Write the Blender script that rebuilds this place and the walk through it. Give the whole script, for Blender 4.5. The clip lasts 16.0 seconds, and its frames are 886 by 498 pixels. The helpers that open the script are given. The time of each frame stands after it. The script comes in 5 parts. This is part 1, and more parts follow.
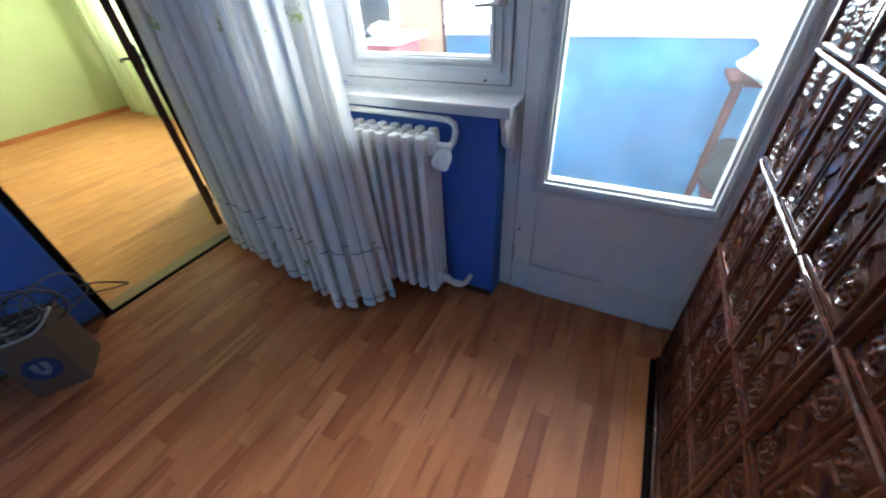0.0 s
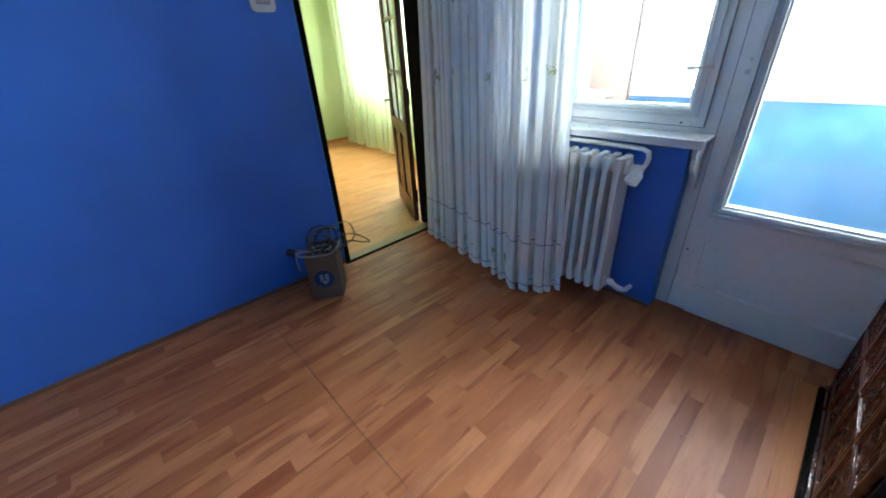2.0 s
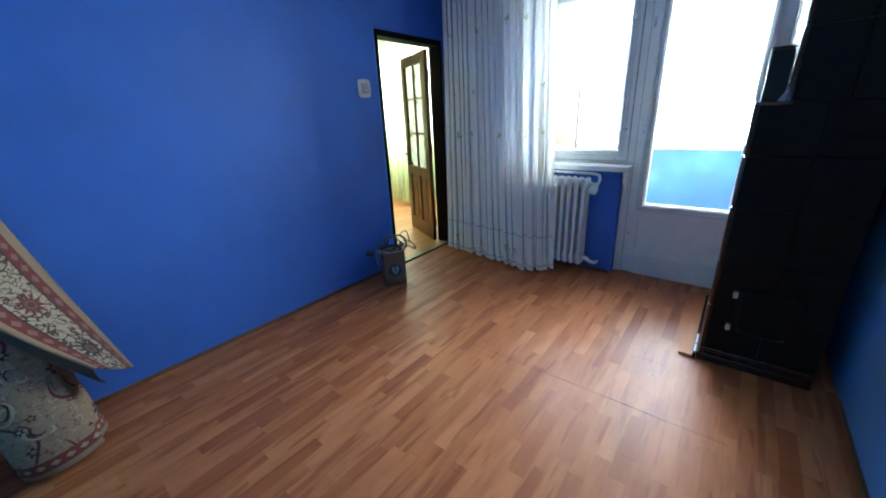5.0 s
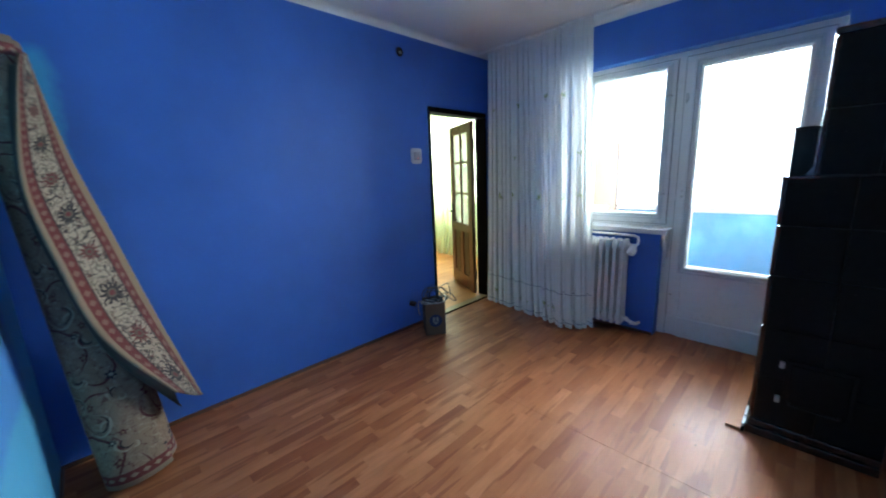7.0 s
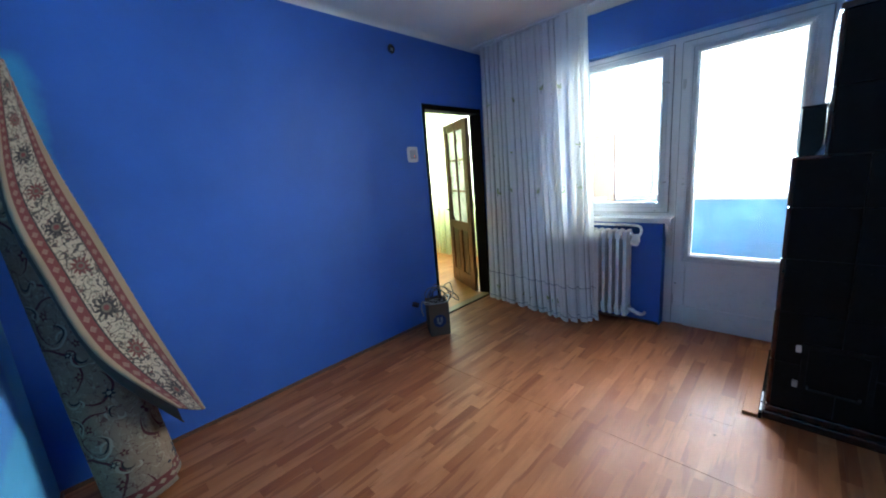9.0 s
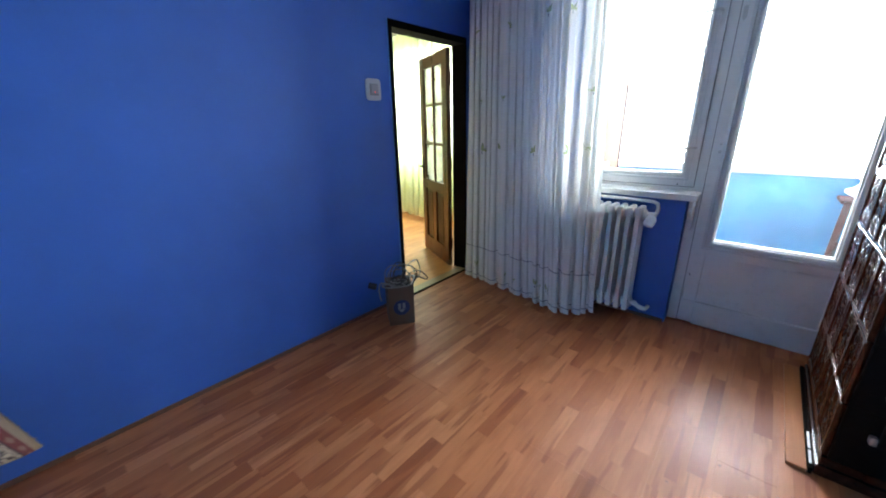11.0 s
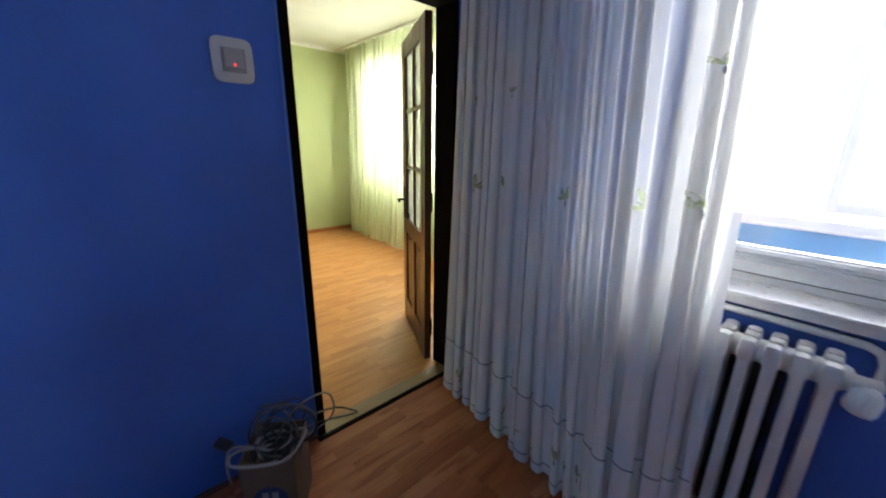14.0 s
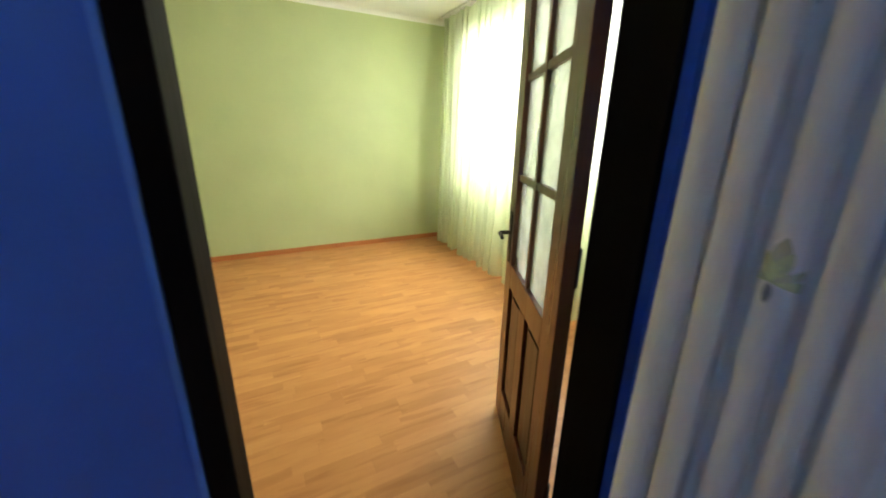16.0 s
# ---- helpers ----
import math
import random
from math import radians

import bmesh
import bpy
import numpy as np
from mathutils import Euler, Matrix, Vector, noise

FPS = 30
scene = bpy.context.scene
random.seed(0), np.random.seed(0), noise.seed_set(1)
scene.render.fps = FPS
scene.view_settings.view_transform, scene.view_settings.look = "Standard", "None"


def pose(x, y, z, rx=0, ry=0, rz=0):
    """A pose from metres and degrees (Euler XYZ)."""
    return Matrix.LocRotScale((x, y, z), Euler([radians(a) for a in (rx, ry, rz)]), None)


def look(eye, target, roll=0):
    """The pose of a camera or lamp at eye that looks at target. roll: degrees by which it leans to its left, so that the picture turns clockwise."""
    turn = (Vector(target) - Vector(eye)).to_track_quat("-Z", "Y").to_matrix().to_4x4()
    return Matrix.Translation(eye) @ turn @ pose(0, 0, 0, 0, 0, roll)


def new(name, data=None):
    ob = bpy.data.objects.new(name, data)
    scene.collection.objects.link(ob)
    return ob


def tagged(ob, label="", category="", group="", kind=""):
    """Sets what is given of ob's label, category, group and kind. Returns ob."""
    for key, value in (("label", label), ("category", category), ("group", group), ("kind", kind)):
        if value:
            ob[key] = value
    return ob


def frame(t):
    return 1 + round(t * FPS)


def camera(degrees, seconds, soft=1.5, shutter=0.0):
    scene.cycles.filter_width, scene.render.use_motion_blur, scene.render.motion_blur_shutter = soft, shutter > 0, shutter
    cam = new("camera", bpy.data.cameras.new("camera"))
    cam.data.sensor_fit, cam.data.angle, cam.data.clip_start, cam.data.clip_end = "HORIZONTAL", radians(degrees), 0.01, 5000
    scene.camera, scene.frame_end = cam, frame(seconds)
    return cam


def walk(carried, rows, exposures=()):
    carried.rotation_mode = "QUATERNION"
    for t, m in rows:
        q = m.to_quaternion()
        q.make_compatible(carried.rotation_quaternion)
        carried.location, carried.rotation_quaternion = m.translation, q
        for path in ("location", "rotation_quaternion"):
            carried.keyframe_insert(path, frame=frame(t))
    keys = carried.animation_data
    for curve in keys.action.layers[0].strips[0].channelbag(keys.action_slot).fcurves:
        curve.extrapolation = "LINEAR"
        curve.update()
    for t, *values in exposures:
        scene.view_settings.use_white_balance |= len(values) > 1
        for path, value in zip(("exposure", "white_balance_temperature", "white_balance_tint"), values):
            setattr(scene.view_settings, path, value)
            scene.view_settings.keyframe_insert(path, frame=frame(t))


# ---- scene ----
cam = camera(101.1, 16.0, soft=1.9, shutter=0.45)
PATH = [
    (0, (0.081, -0.054, 1.289), (-0.683, 1.326, 0.06), -4.1),
    (0.5, (0.118, -0.095, 1.295), (-0.891, 1.191, 0.142), -4.8),
    (1, (0.111, -0.239, 1.303), (-1.107, 0.962, 0.267), -6.1),
    (1.5, (0.113, -0.53, 1.309), (-1.113, 0.686, 0.299), -5.9),
    (2, (0.116, -0.729, 1.297), (-1.199, 0.439, 0.345), -3.3),
    (2.5, (0.041, -0.941, 1.278), (-1.278, 0.262, 0.377), -4.2),
    (3, (0.027, -1.174, 1.313), (-1.172, 0.2, 0.49), -4.0),
    (3.5, (0.081, -1.417, 1.353), (-1.122, -0.021, 0.575), -4.5),
    (3.7, (0.111, -1.534, 1.329), (-1.038, -0.13, 0.488), -5.0),
    (5.8, (0.463, -2.044, 1.405), (-0.764, -0.581, 0.809), -1.8),
    (6, (0.45, -2.043, 1.423), (-0.786, -0.586, 0.833), -1.9),
    (6.5, (0.473, -2.067, 1.416), (-0.799, -0.594, 0.951), -2.1),
    (7, (0.5, -2.106, 1.413), (-0.901, -0.736, 1.01), -2.3),
    (7.5, (0.52, -2.153, 1.396), (-0.988, -0.891, 1.029), -2.7),
    (8, (0.511, -2.147, 1.383), (-0.988, -0.875, 1.016), -3.3),
    (8.5, (0.502, -2.135, 1.399), (-0.949, -0.821, 0.989), -4.0),
    (9, (0.425, -2.111, 1.395), (-0.955, -0.721, 0.991), -4.7),
    (9.2, (0.386, -2.104, 1.377), (-0.977, -0.713, 0.923), -4.5),
    (11.5, (-0.06, -1.353, 1.334), (-1.263, 0.099, 0.666), 0.7),
    (12, (-0.125, -1.15, 1.299), (-1.246, 0.385, 0.676), 1.6),
    (12.5, (-0.29, -0.941, 1.342), (-1.418, 0.6, 0.748), 0.7),
    (13, (-0.361, -0.733, 1.322), (-1.559, 0.768, 0.762), -1.8),
    (13.5, (-0.472, -0.467, 1.336), (-1.849, 0.863, 0.759), 2.2),
    (14, (-0.637, -0.256, 1.333), (-2.058, 1.037, 0.778), 0.9),
    (14.5, (-0.869, -0.074, 1.339), (-2.339, 1.166, 0.79), 0.5),
    (15, (-1.126, 0.058, 1.331), (-2.659, 1.214, 0.77), -1.9),
    (15.5, (-1.338, 0.26, 1.341), (-3.02, 1.191, 0.789), -0.2),
    (16, (-1.588, 0.368, 1.33), (-3.282, 1.249, 0.734), 1.1),
]
walk(cam, [(t, look(eye, target, roll)) for t, eye, target, roll in PATH],
     [(0, 0.28, 5900, 1), (2.0, 0.34, 5580, -4), (3.7, 0.28, 5500, -4), (5.8, 0.52, 5600, -5), (6.5, 0.38, 5650, -5), (7.2, 0.28, 5720, -4), (9.2, 0.28, 5720, -2), (11.3, 0.37, 6000, 4),
      (12.0, 0.13, 6080, 6), (12.5, -0.13, 6130, 9), (13.5, -0.24, 6140, 10), (14.0, -0.20, 6180, 12), (14.5, 0.06, 6200, 12), (15.2, 0.30, 6100, 12), (15.6, 0.20, 5980, 11), (16.0, -0.10, 6000, 11)])

# ---- world, sun and window light ----
world = bpy.data.worlds.new("sky")
scene.world = world
world.use_nodes = True
wn = world.node_tree.nodes
sky = wn.new("ShaderNodeTexSky")
sky.sky_type = "NISHITA"
sky.sun_disc = False
sky.sun_elevation = radians(48)
sky.sun_rotation = radians(150)
world.node_tree.links.new(sky.outputs[0], wn["Background"].inputs[0])
wn["Background"].inputs[1].default_value = 0.12


def lamp(name, kind, m, energy, colour, **settings):
    data = bpy.data.lights.new(name, kind)
    data.energy, data.color = energy, colour
    if kind == "AREA":
        data.shape, data.size, data.size_y = "RECTANGLE", settings["sx"], settings["sy"]
    else:
        data.angle = settings["angle"]
    ob = new(name, data)
    ob.matrix_world = m
    return ob


lamp("sun", "SUN", look((2, -3, 8), (0, 0, 0)), 1.2, (1.0, 0.95, 0.88), angle=radians(12))
# daylight in the loggia's glazing and in the window of the green room
lamp("loggia_daylight", "AREA", look((-0.25, 2.88, 1.85), (-0.25, 0, 1.10)), 820, (0.94, 0.965, 1.0), sx=3.7, sy=2.0)
lamp("green_room_daylight", "AREA", look((-4.15, 3.45, 2.25), (-4.15, 0.5, 0.2)), 750, (1.0, 0.955, 0.865), sx=3.0, sy=1.7)

# bright overcast distance beyond the windows
haze_mat = bpy.data.materials.new("overcast_distance")
haze_mat.use_nodes = True
haze_mat.node_tree.nodes.remove(haze_mat.node_tree.nodes["Principled BSDF"])
glow = haze_mat.node_tree.nodes.new("ShaderNodeEmission")
glow.inputs[0].default_value, glow.inputs[1].default_value = (0.93, 0.96, 1.0, 1), 2.6
haze_mat.node_tree.links.new(glow.outputs[0], haze_mat.node_tree.nodes["Material Output"].inputs[0])
far = bpy.data.meshes.new("backdrop")
far.from_pydata([(-120, 60, -60), (120, 60, -60), (120, 60, 60), (-120, 60, 60)], [], [(0, 1, 2, 3)])
far.materials.append(haze_mat)
tagged(new("backdrop", far), "bright white overcast distance", kind="structure")

# ---- materials ----


class Nodes:
    """Short hand for a node material."""

    def __init__(self, name):
        self.mat = bpy.data.materials.new(name)
        self.mat.use_nodes = True
        self.tree = self.mat.node_tree
        self.bsdf = self.tree.nodes["Principled BSDF"]
        self.out = self.tree.nodes["Material Output"]

    def node(self, kind, props=None, **inputs):
        n = self.tree.nodes.new("ShaderNode" + kind)
        props = props or {}
        if "data_type" in props:
            n.data_type, n.blend_type = props["data_type"], props["blend_type"]
        if "operation" in props:
            n.operation = props["operation"]
        if "noise_dimensions" in props:
            n.noise_dimensions = props["noise_dimensions"]
        if "wave_type" in props:
            n.wave_type, n.bands_direction = props["wave_type"], props["bands_direction"]
        for k, v in inputs.items():
            self.put(n, k.replace("_", " "), v)
        return n

    def put(self, n, key, v):
        socket = n.inputs[int(key)] if key.isdigit() else n.inputs[key]
        if isinstance(v, bpy.types.NodeSocket):
            self.tree.links.new(v, socket)
        else:
            socket.default_value = v

    def set(self, **inputs):
        for k, v in inputs.items():
            self.put(self.bsdf, k.replace("_", " "), v)
        return self

    def where(self, kind="Object"):
        return self.node("TexCoord").outputs[kind]

    def world(self):
        return self.node("NewGeometry").outputs["Position"]

    def scaled(self, vec, sx, sy, sz):
        return self.node("Mapping", Vector=vec, Scale=(sx, sy, sz)).outputs[0]

    def noise(self, vec, scale, detail=4.0, rough=0.55):
        return self.node("TexNoise", Vector=vec, Scale=scale, Detail=detail, Roughness=rough).outputs[0]

    def ramp(self, fac, *stops):
        n = self.node("ValToRGB", Fac=fac)
        e = n.color_ramp.elements
        while len(e) < len(stops):
            e.new(0.5)
        for el, (p, c) in zip(e, stops):
            el.position, el.color = p, (*c, 1) if len(c) == 3 else c
        return n.outputs[0]

    def grey(self, fac, a, b, lo=0.0, hi=1.0):
        n = self.node("MapRange", Value=fac)
        n.inputs[1].default_value, n.inputs[2].default_value = a, b
        n.inputs[3].default_value, n.inputs[4].default_value = lo, hi
        return n.outputs[0]

    def mix(self, fac, a, b, how="MIX"):
        n = self.node("Mix", {"data_type": "RGBA", "blend_type": how})
        self.put(n, "0", fac)
        for i, v in ((6, a), (7, b)):
            self.put(n, str(i), (*v, 1) if isinstance(v, tuple) and len(v) == 3 else v)
        return n.outputs[2]

    def math(self, op, a, b=0.0):
        n = self.node("Math", {"operation": op})
        self.put(n, "0", a)
        self.put(n, "1", b)
        return n.outputs[0]

    def split(self, vec):
        return self.node("SeparateXYZ", Vector=vec).outputs

    def join(self, x, y, z):
        n = self.node("CombineXYZ")
        for i, v in enumerate((x, y, z)):
            self.put(n, str(i), v)
        return n.outputs[0]

    def bump(self, height, strength=0.3, distance=0.004):
        b = self.node("Bump", Height=height, Strength=strength, Distance=distance)
        self.put(self.bsdf, "Normal", b.outputs[0])
        return self


def painted(name, colour, spread=0.10, rough=0.6, bump=0.25, tint=None, patch=None):
    """Wall paint: cloudy at a large scale, roller grain at a small one."""
    m = Nodes(name)
    w = m.world()
    big = m.noise(w, 1.7, 5)
    dark = tuple(c * (1 - spread) for c in colour)
    light = tint or tuple(min(1, c * (1 + spread)) for c in colour)
    col = m.ramp(big, (0.33, dark), (0.5, colour), (0.68, light))
    if patch:
        col = patch(m, w, col)
    scuff = m.grey(m.noise(w, 23, 6, 0.7), 0.62, 0.75, 0.0, 0.22)
    col = m.mix(scuff, col, tuple(min(1, c * 1.35 + 0.01) for c in colour))
    m.set(Base_Color=col, Roughness=m.grey(big, 0.3, 0.7, rough - 0.08, rough + 0.1))
    fine = m.math("ADD", m.noise(w, 160, 3), m.math("MULTIPLY", m.noise(w, 14, 4), 1.4))
    m.bump(fine, bump, 0.0025)
    return m.mat


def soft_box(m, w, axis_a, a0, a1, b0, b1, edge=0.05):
    """1 inside a patch with a wavering edge, by world axis and height."""
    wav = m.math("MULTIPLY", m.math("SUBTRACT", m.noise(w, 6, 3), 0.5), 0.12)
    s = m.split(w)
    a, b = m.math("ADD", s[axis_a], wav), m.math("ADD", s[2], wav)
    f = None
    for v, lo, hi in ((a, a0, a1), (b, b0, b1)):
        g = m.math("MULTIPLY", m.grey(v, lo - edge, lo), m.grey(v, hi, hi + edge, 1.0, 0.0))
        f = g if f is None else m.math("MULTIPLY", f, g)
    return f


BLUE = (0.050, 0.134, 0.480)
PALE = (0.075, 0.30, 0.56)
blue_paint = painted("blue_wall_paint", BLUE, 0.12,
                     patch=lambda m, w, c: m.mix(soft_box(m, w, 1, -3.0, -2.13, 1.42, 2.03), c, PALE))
# dark brown patch on the wall darkens the gaps between radiator sections
north_paint = painted("blue_wall_paint_with_brown_patch", BLUE, 0.12,
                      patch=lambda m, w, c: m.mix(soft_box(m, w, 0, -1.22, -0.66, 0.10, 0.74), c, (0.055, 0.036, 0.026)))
# pale and mid-blue bands: patchy paint with the window light mixed in
south_paint = painted("patchy_lit_blue_wall_paint", (0.13, 0.41, 0.66), 0.10,
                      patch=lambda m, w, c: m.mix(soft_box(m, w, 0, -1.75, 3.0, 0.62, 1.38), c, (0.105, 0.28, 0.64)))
east_paint = painted("light_blue_wall_paint", (0.10, 0.26, 0.58), 0.12,
                     patch=lambda m, w, c: m.mix(soft_box(m, w, 1, -0.02, 0.6, 0.55, 2.05), c, (0.16, 0.38, 0.66)))
reveal_paint = painted("pale_blue_reveal_paint", (0.05, 0.17, 0.52), 0.12)
# wall blue made paler: the light caught by the rounded plaster edge
lit_edge_paint = painted("lit_blue_edge_paint", (0.09, 0.22, 0.58), 0.10)
green_paint = painted("pale_green_wall_paint", (0.425, 0.475, 0.245), 0.05)
ceiling_paint = painted("white_ceiling_paint", (0.74, 0.73, 0.71), 0.05, 0.75)
loggia_blue = painted("weathered_sky_blue_paint", (0.026, 0.185, 0.39), 0.25, 0.55, 0.4, tint=(0.085, 0.32, 0.51))
loggia_white = painted("loggia_white_plaster", (0.32, 0.32, 0.31), 0.08, 0.75)


def enamel(name, colour, rough=0.32, dirt=0.35, gloss=0.5):
    """Old brushed gloss paint with grime in blotches and brush marks."""
    m = Nodes(name)
    w = m.world()
    grime = m.grey(m.noise(w, 9, 6, 0.65), 0.52, 0.8, 0.0, dirt)
    spots = m.grey(m.noise(w, 70, 4, 0.6), 0.66, 0.74, 0.0, 0.5)
    col = m.mix(grime, colour, tuple(c * 0.62 for c in (colour[0], colour[1] * 0.96, colour[2] * 0.88)))
    col = m.mix(m.math("MULTIPLY", spots, dirt), col, (0.25, 0.21, 0.16))
    m.set(Base_Color=col, Roughness=m.grey(m.noise(w, 30, 3), 0.3, 0.7, rough - 0.08, rough + 0.14), Specular_IOR_Level=gloss)
    m.bump(m.noise(m.scaled(w, 60, 60, 9), 3.0, 4), 0.25, 0.002)
    return m.mat


white_enamel = enamel("white_gloss_enamel", (0.72, 0.71, 0.70))
radiator_enamel = enamel("radiator_enamel", (0.74, 0.72, 0.68), 0.35, 0.5)
bead_enamel = enamel("fresh_white_bead_paint", (0.62, 0.63, 0.63), 0.4, 0.25, 0.25)
loggia_enamel = enamel("weathered_grey_white_enamel", (0.53, 0.53, 0.53), 0.4, 0.3, 0.3)
white_plastic = enamel("white_plastic", (0.80, 0.79, 0.76), 0.3, 0.1)
pale_plastic = enamel("pale_grey_plastic", (0.58, 0.57, 0.55), 0.35, 0.1)
rocker_plastic = enamel("warm_grey_plastic", (0.40, 0.38, 0.36), 0.35, 0.1)
grey_plastic = enamel("grey_plastic", (0.30, 0.29, 0.28), 0.35, 0.1)
black_iron = enamel("black_iron", (0.016, 0.015, 0.014), 0.5, 0.2, 0.2)
steel = Nodes("worn_steel").set(Base_Color=(0.55, 0.54, 0.52, 1), Metallic=1.0, Roughness=0.35).mat
red_glow = Nodes("red_indicator").set(Base_Color=(0.6, 0.02, 0.01, 1), Emission_Color=(1, 0.05, 0.02, 1), Emission_Strength=2.5).mat
# dark colour for strips that draw the contact shade in window and door joints
joint_shade = painted("joint_shade", (0.20, 0.185, 0.17), 0.3, 0.9)
dark_void = Nodes("soot_black").set(Base_Color=(0.006, 0.006, 0.007, 1), Roughness=0.9).mat


def timber(name, dark, light, along="z", rough=0.35, scale=1.0, gloss=0.5):
    m = Nodes(name)
    w = m.where("Object")
    st = {"x": (2, 40, 40), "y": (40, 2, 40), "z": (40, 40, 2)}[along]
    grain = m.noise(m.scaled(w, *(s * scale for s in st)), 1.0, 6, 0.65)
    blotch = m.noise(w, 3.2, 4)
    col = m.mix(m.grey(blotch, 0.3, 0.7, 0.0, 0.55), m.ramp(grain, (0.3, dark), (0.7, light)), dark)
    m.set(Base_Color=col, Roughness=m.grey(grain, 0.3, 0.7, rough - 0.06, rough + 0.12), Specular_IOR_Level=gloss)
    m.bump(grain, 0.25, 0.0015)
    return m.mat


dark_wood = timber("dark_varnished_wood", (0.022, 0.010, 0.006), (0.060, 0.026, 0.014), rough=0.32)
frame_wood = timber("black_brown_frame_wood", (0.004, 0.003, 0.0025), (0.009, 0.006, 0.005), rough=0.7, gloss=0.05)
leaf_wood = timber("brown_door_wood", (0.065, 0.019, 0.008), (0.150, 0.046, 0.017), rough=0.3)
orange_wood = timber("orange_beech_veneer", (0.50, 0.33, 0.20), (0.60, 0.43, 0.28), rough=0.45)
red_wood = timber("red_brown_wood", (0.040, 0.006, 0.006), (0.070, 0.011, 0.011), rough=0.6, gloss=0.1)
skirting_wood = timber("brown_skirting", (0.10, 0.045, 0.022), (0.20, 0.095, 0.045), "y", rough=0.45)
strip_wood = timber("orange_trim_wood", (0.36, 0.125, 0.038), (0.52, 0.205, 0.068), "y", rough=0.5, gloss=0.3)


def laminate(name, tones, heart, figure):
    """Three-strip beech laminate: strips about 65 mm wide that run along y, with soft dark heartwood streaks."""
    m = Nodes(name)
    w = m.world()
    s = m.split(w)
    along, across = s[1], s[0]
    lane = m.math("FLOOR", m.math("DIVIDE", across, 0.065))
    shift = m.node("TexWhiteNoise", {"noise_dimensions": "1D"}, W=lane).outputs[0]
    run = m.math("ADD", m.math("DIVIDE", along, 0.38), m.math("MULTIPLY", shift, 9.0))
    cell = m.math("FLOOR", run)
    tone = m.node("TexWhiteNoise", {"noise_dimensions": "2D"}, Vector=m.join(lane, cell, 0.0)).outputs[0]
    tone2 = m.node("TexWhiteNoise", {"noise_dimensions": "2D"}, Vector=m.join(cell, lane, 3.0)).outputs[0]
    col = m.ramp(tone, *zip((0.0, 0.16, 0.30, 0.75, 1.0), tones))
    vec = m.join(m.math("ADD", across, m.math("MULTIPLY", tone2, 5.0)), m.math("ADD", along, m.math("MULTIPLY", tone, 11.0)), m.math("MULTIPLY", tone2, 7.0))
    grain = m.noise(m.scaled(vec, 60, 5.0, 1), 1.0, 5, 0.6)
    cloud = m.noise(m.scaled(vec, 13, 3.2, 1), 1.0, 3, 0.55)
    streak = m.noise(m.scaled(vec, 22, 2.1, 1), 1.0, 2, 0.45)
    col = m.mix(m.grey(cloud, 0.40, 0.72, 0.0, 0.50 * figure), col, heart)
    col = m.mix(m.grey(streak, 0.57, 0.63, 0.0, 0.62 * figure), col, heart)
    col = m.mix(m.grey(grain, 0.45, 0.8, 0.0, 0.30 * figure), col, heart)
    fx = m.math("FRACT", m.math("DIVIDE", across, 0.065))
    fy = m.math("FRACT", run)
    seam = m.math("MAXIMUM", m.math("LESS_THAN", fx, 0.020), m.math("LESS_THAN", fy, 0.005))
    col = m.mix(m.math("MULTIPLY", seam, 0.15), col, (0.12, 0.04, 0.016))
    wear = m.noise(w, 2.3, 6, 0.65)
    scuff = m.grey(m.noise(m.scaled(w, 30, 9, 1), 1.0, 5, 0.7), 0.60, 0.75, 0.0, 0.10)
    m.set(Base_Color=col, Roughness=m.math("ADD", m.grey(wear, 0.35, 0.7, 0.36, 0.52), scuff), Specular_IOR_Level=0.24)
    h = m.math("SUBTRACT", m.math("MULTIPLY", grain, 0.15), seam)
    m.bump(m.math("ADD", m.math("MULTIPLY", h, 0.5), m.math("MULTIPLY", m.noise(w, 5, 3), 1.6)), 0.12, 0.002)
    return m.mat


floor_laminate = laminate("beech_laminate", ((0.29, 0.092, 0.034), (0.34, 0.114, 0.042), (0.405, 0.144, 0.055), (0.455, 0.172, 0.069), (0.515, 0.209, 0.089)), (0.185, 0.047, 0.018), 0.85)
# softer figure; the green room's warm light is put into the paler tones
warm_lit_laminate = laminate("warm_lit_laminate", ((0.43, 0.190, 0.060), (0.46, 0.206, 0.066), (0.49, 0.223, 0.072), (0.515, 0.238, 0.078), (0.55, 0.260, 0.088)), (0.27, 0.090, 0.028), 0.55)


def glaze():
    m = Nodes("brown_majolica_glaze")
    w = m.world()
    pool = m.noise(w, 26, 5)
    per = m.node("ObjectInfo").outputs["Random"]
    col = m.ramp(pool, (0.3, (0.026, 0.007, 0.004)), (0.55, (0.046, 0.013, 0.007)), (0.75, (0.076, 0.022, 0.012)))
    col = m.mix(m.math("MULTIPLY", per, 0.35), col, (0.030, 0.012, 0.007))
    craze = m.grey(m.noise(w, 120, 3), 0.62, 0.72, 0.0, 0.14)
    m.set(Base_Color=m.mix(craze, col, (0.16, 0.10, 0.07)), Roughness=m.grey(m.noise(w, 40, 4), 0.3, 0.7, 0.10, 0.24), Specular_IOR_Level=0.5)
    m.bump(m.noise(w, 40, 3), 0.10, 0.003)
    return m.mat


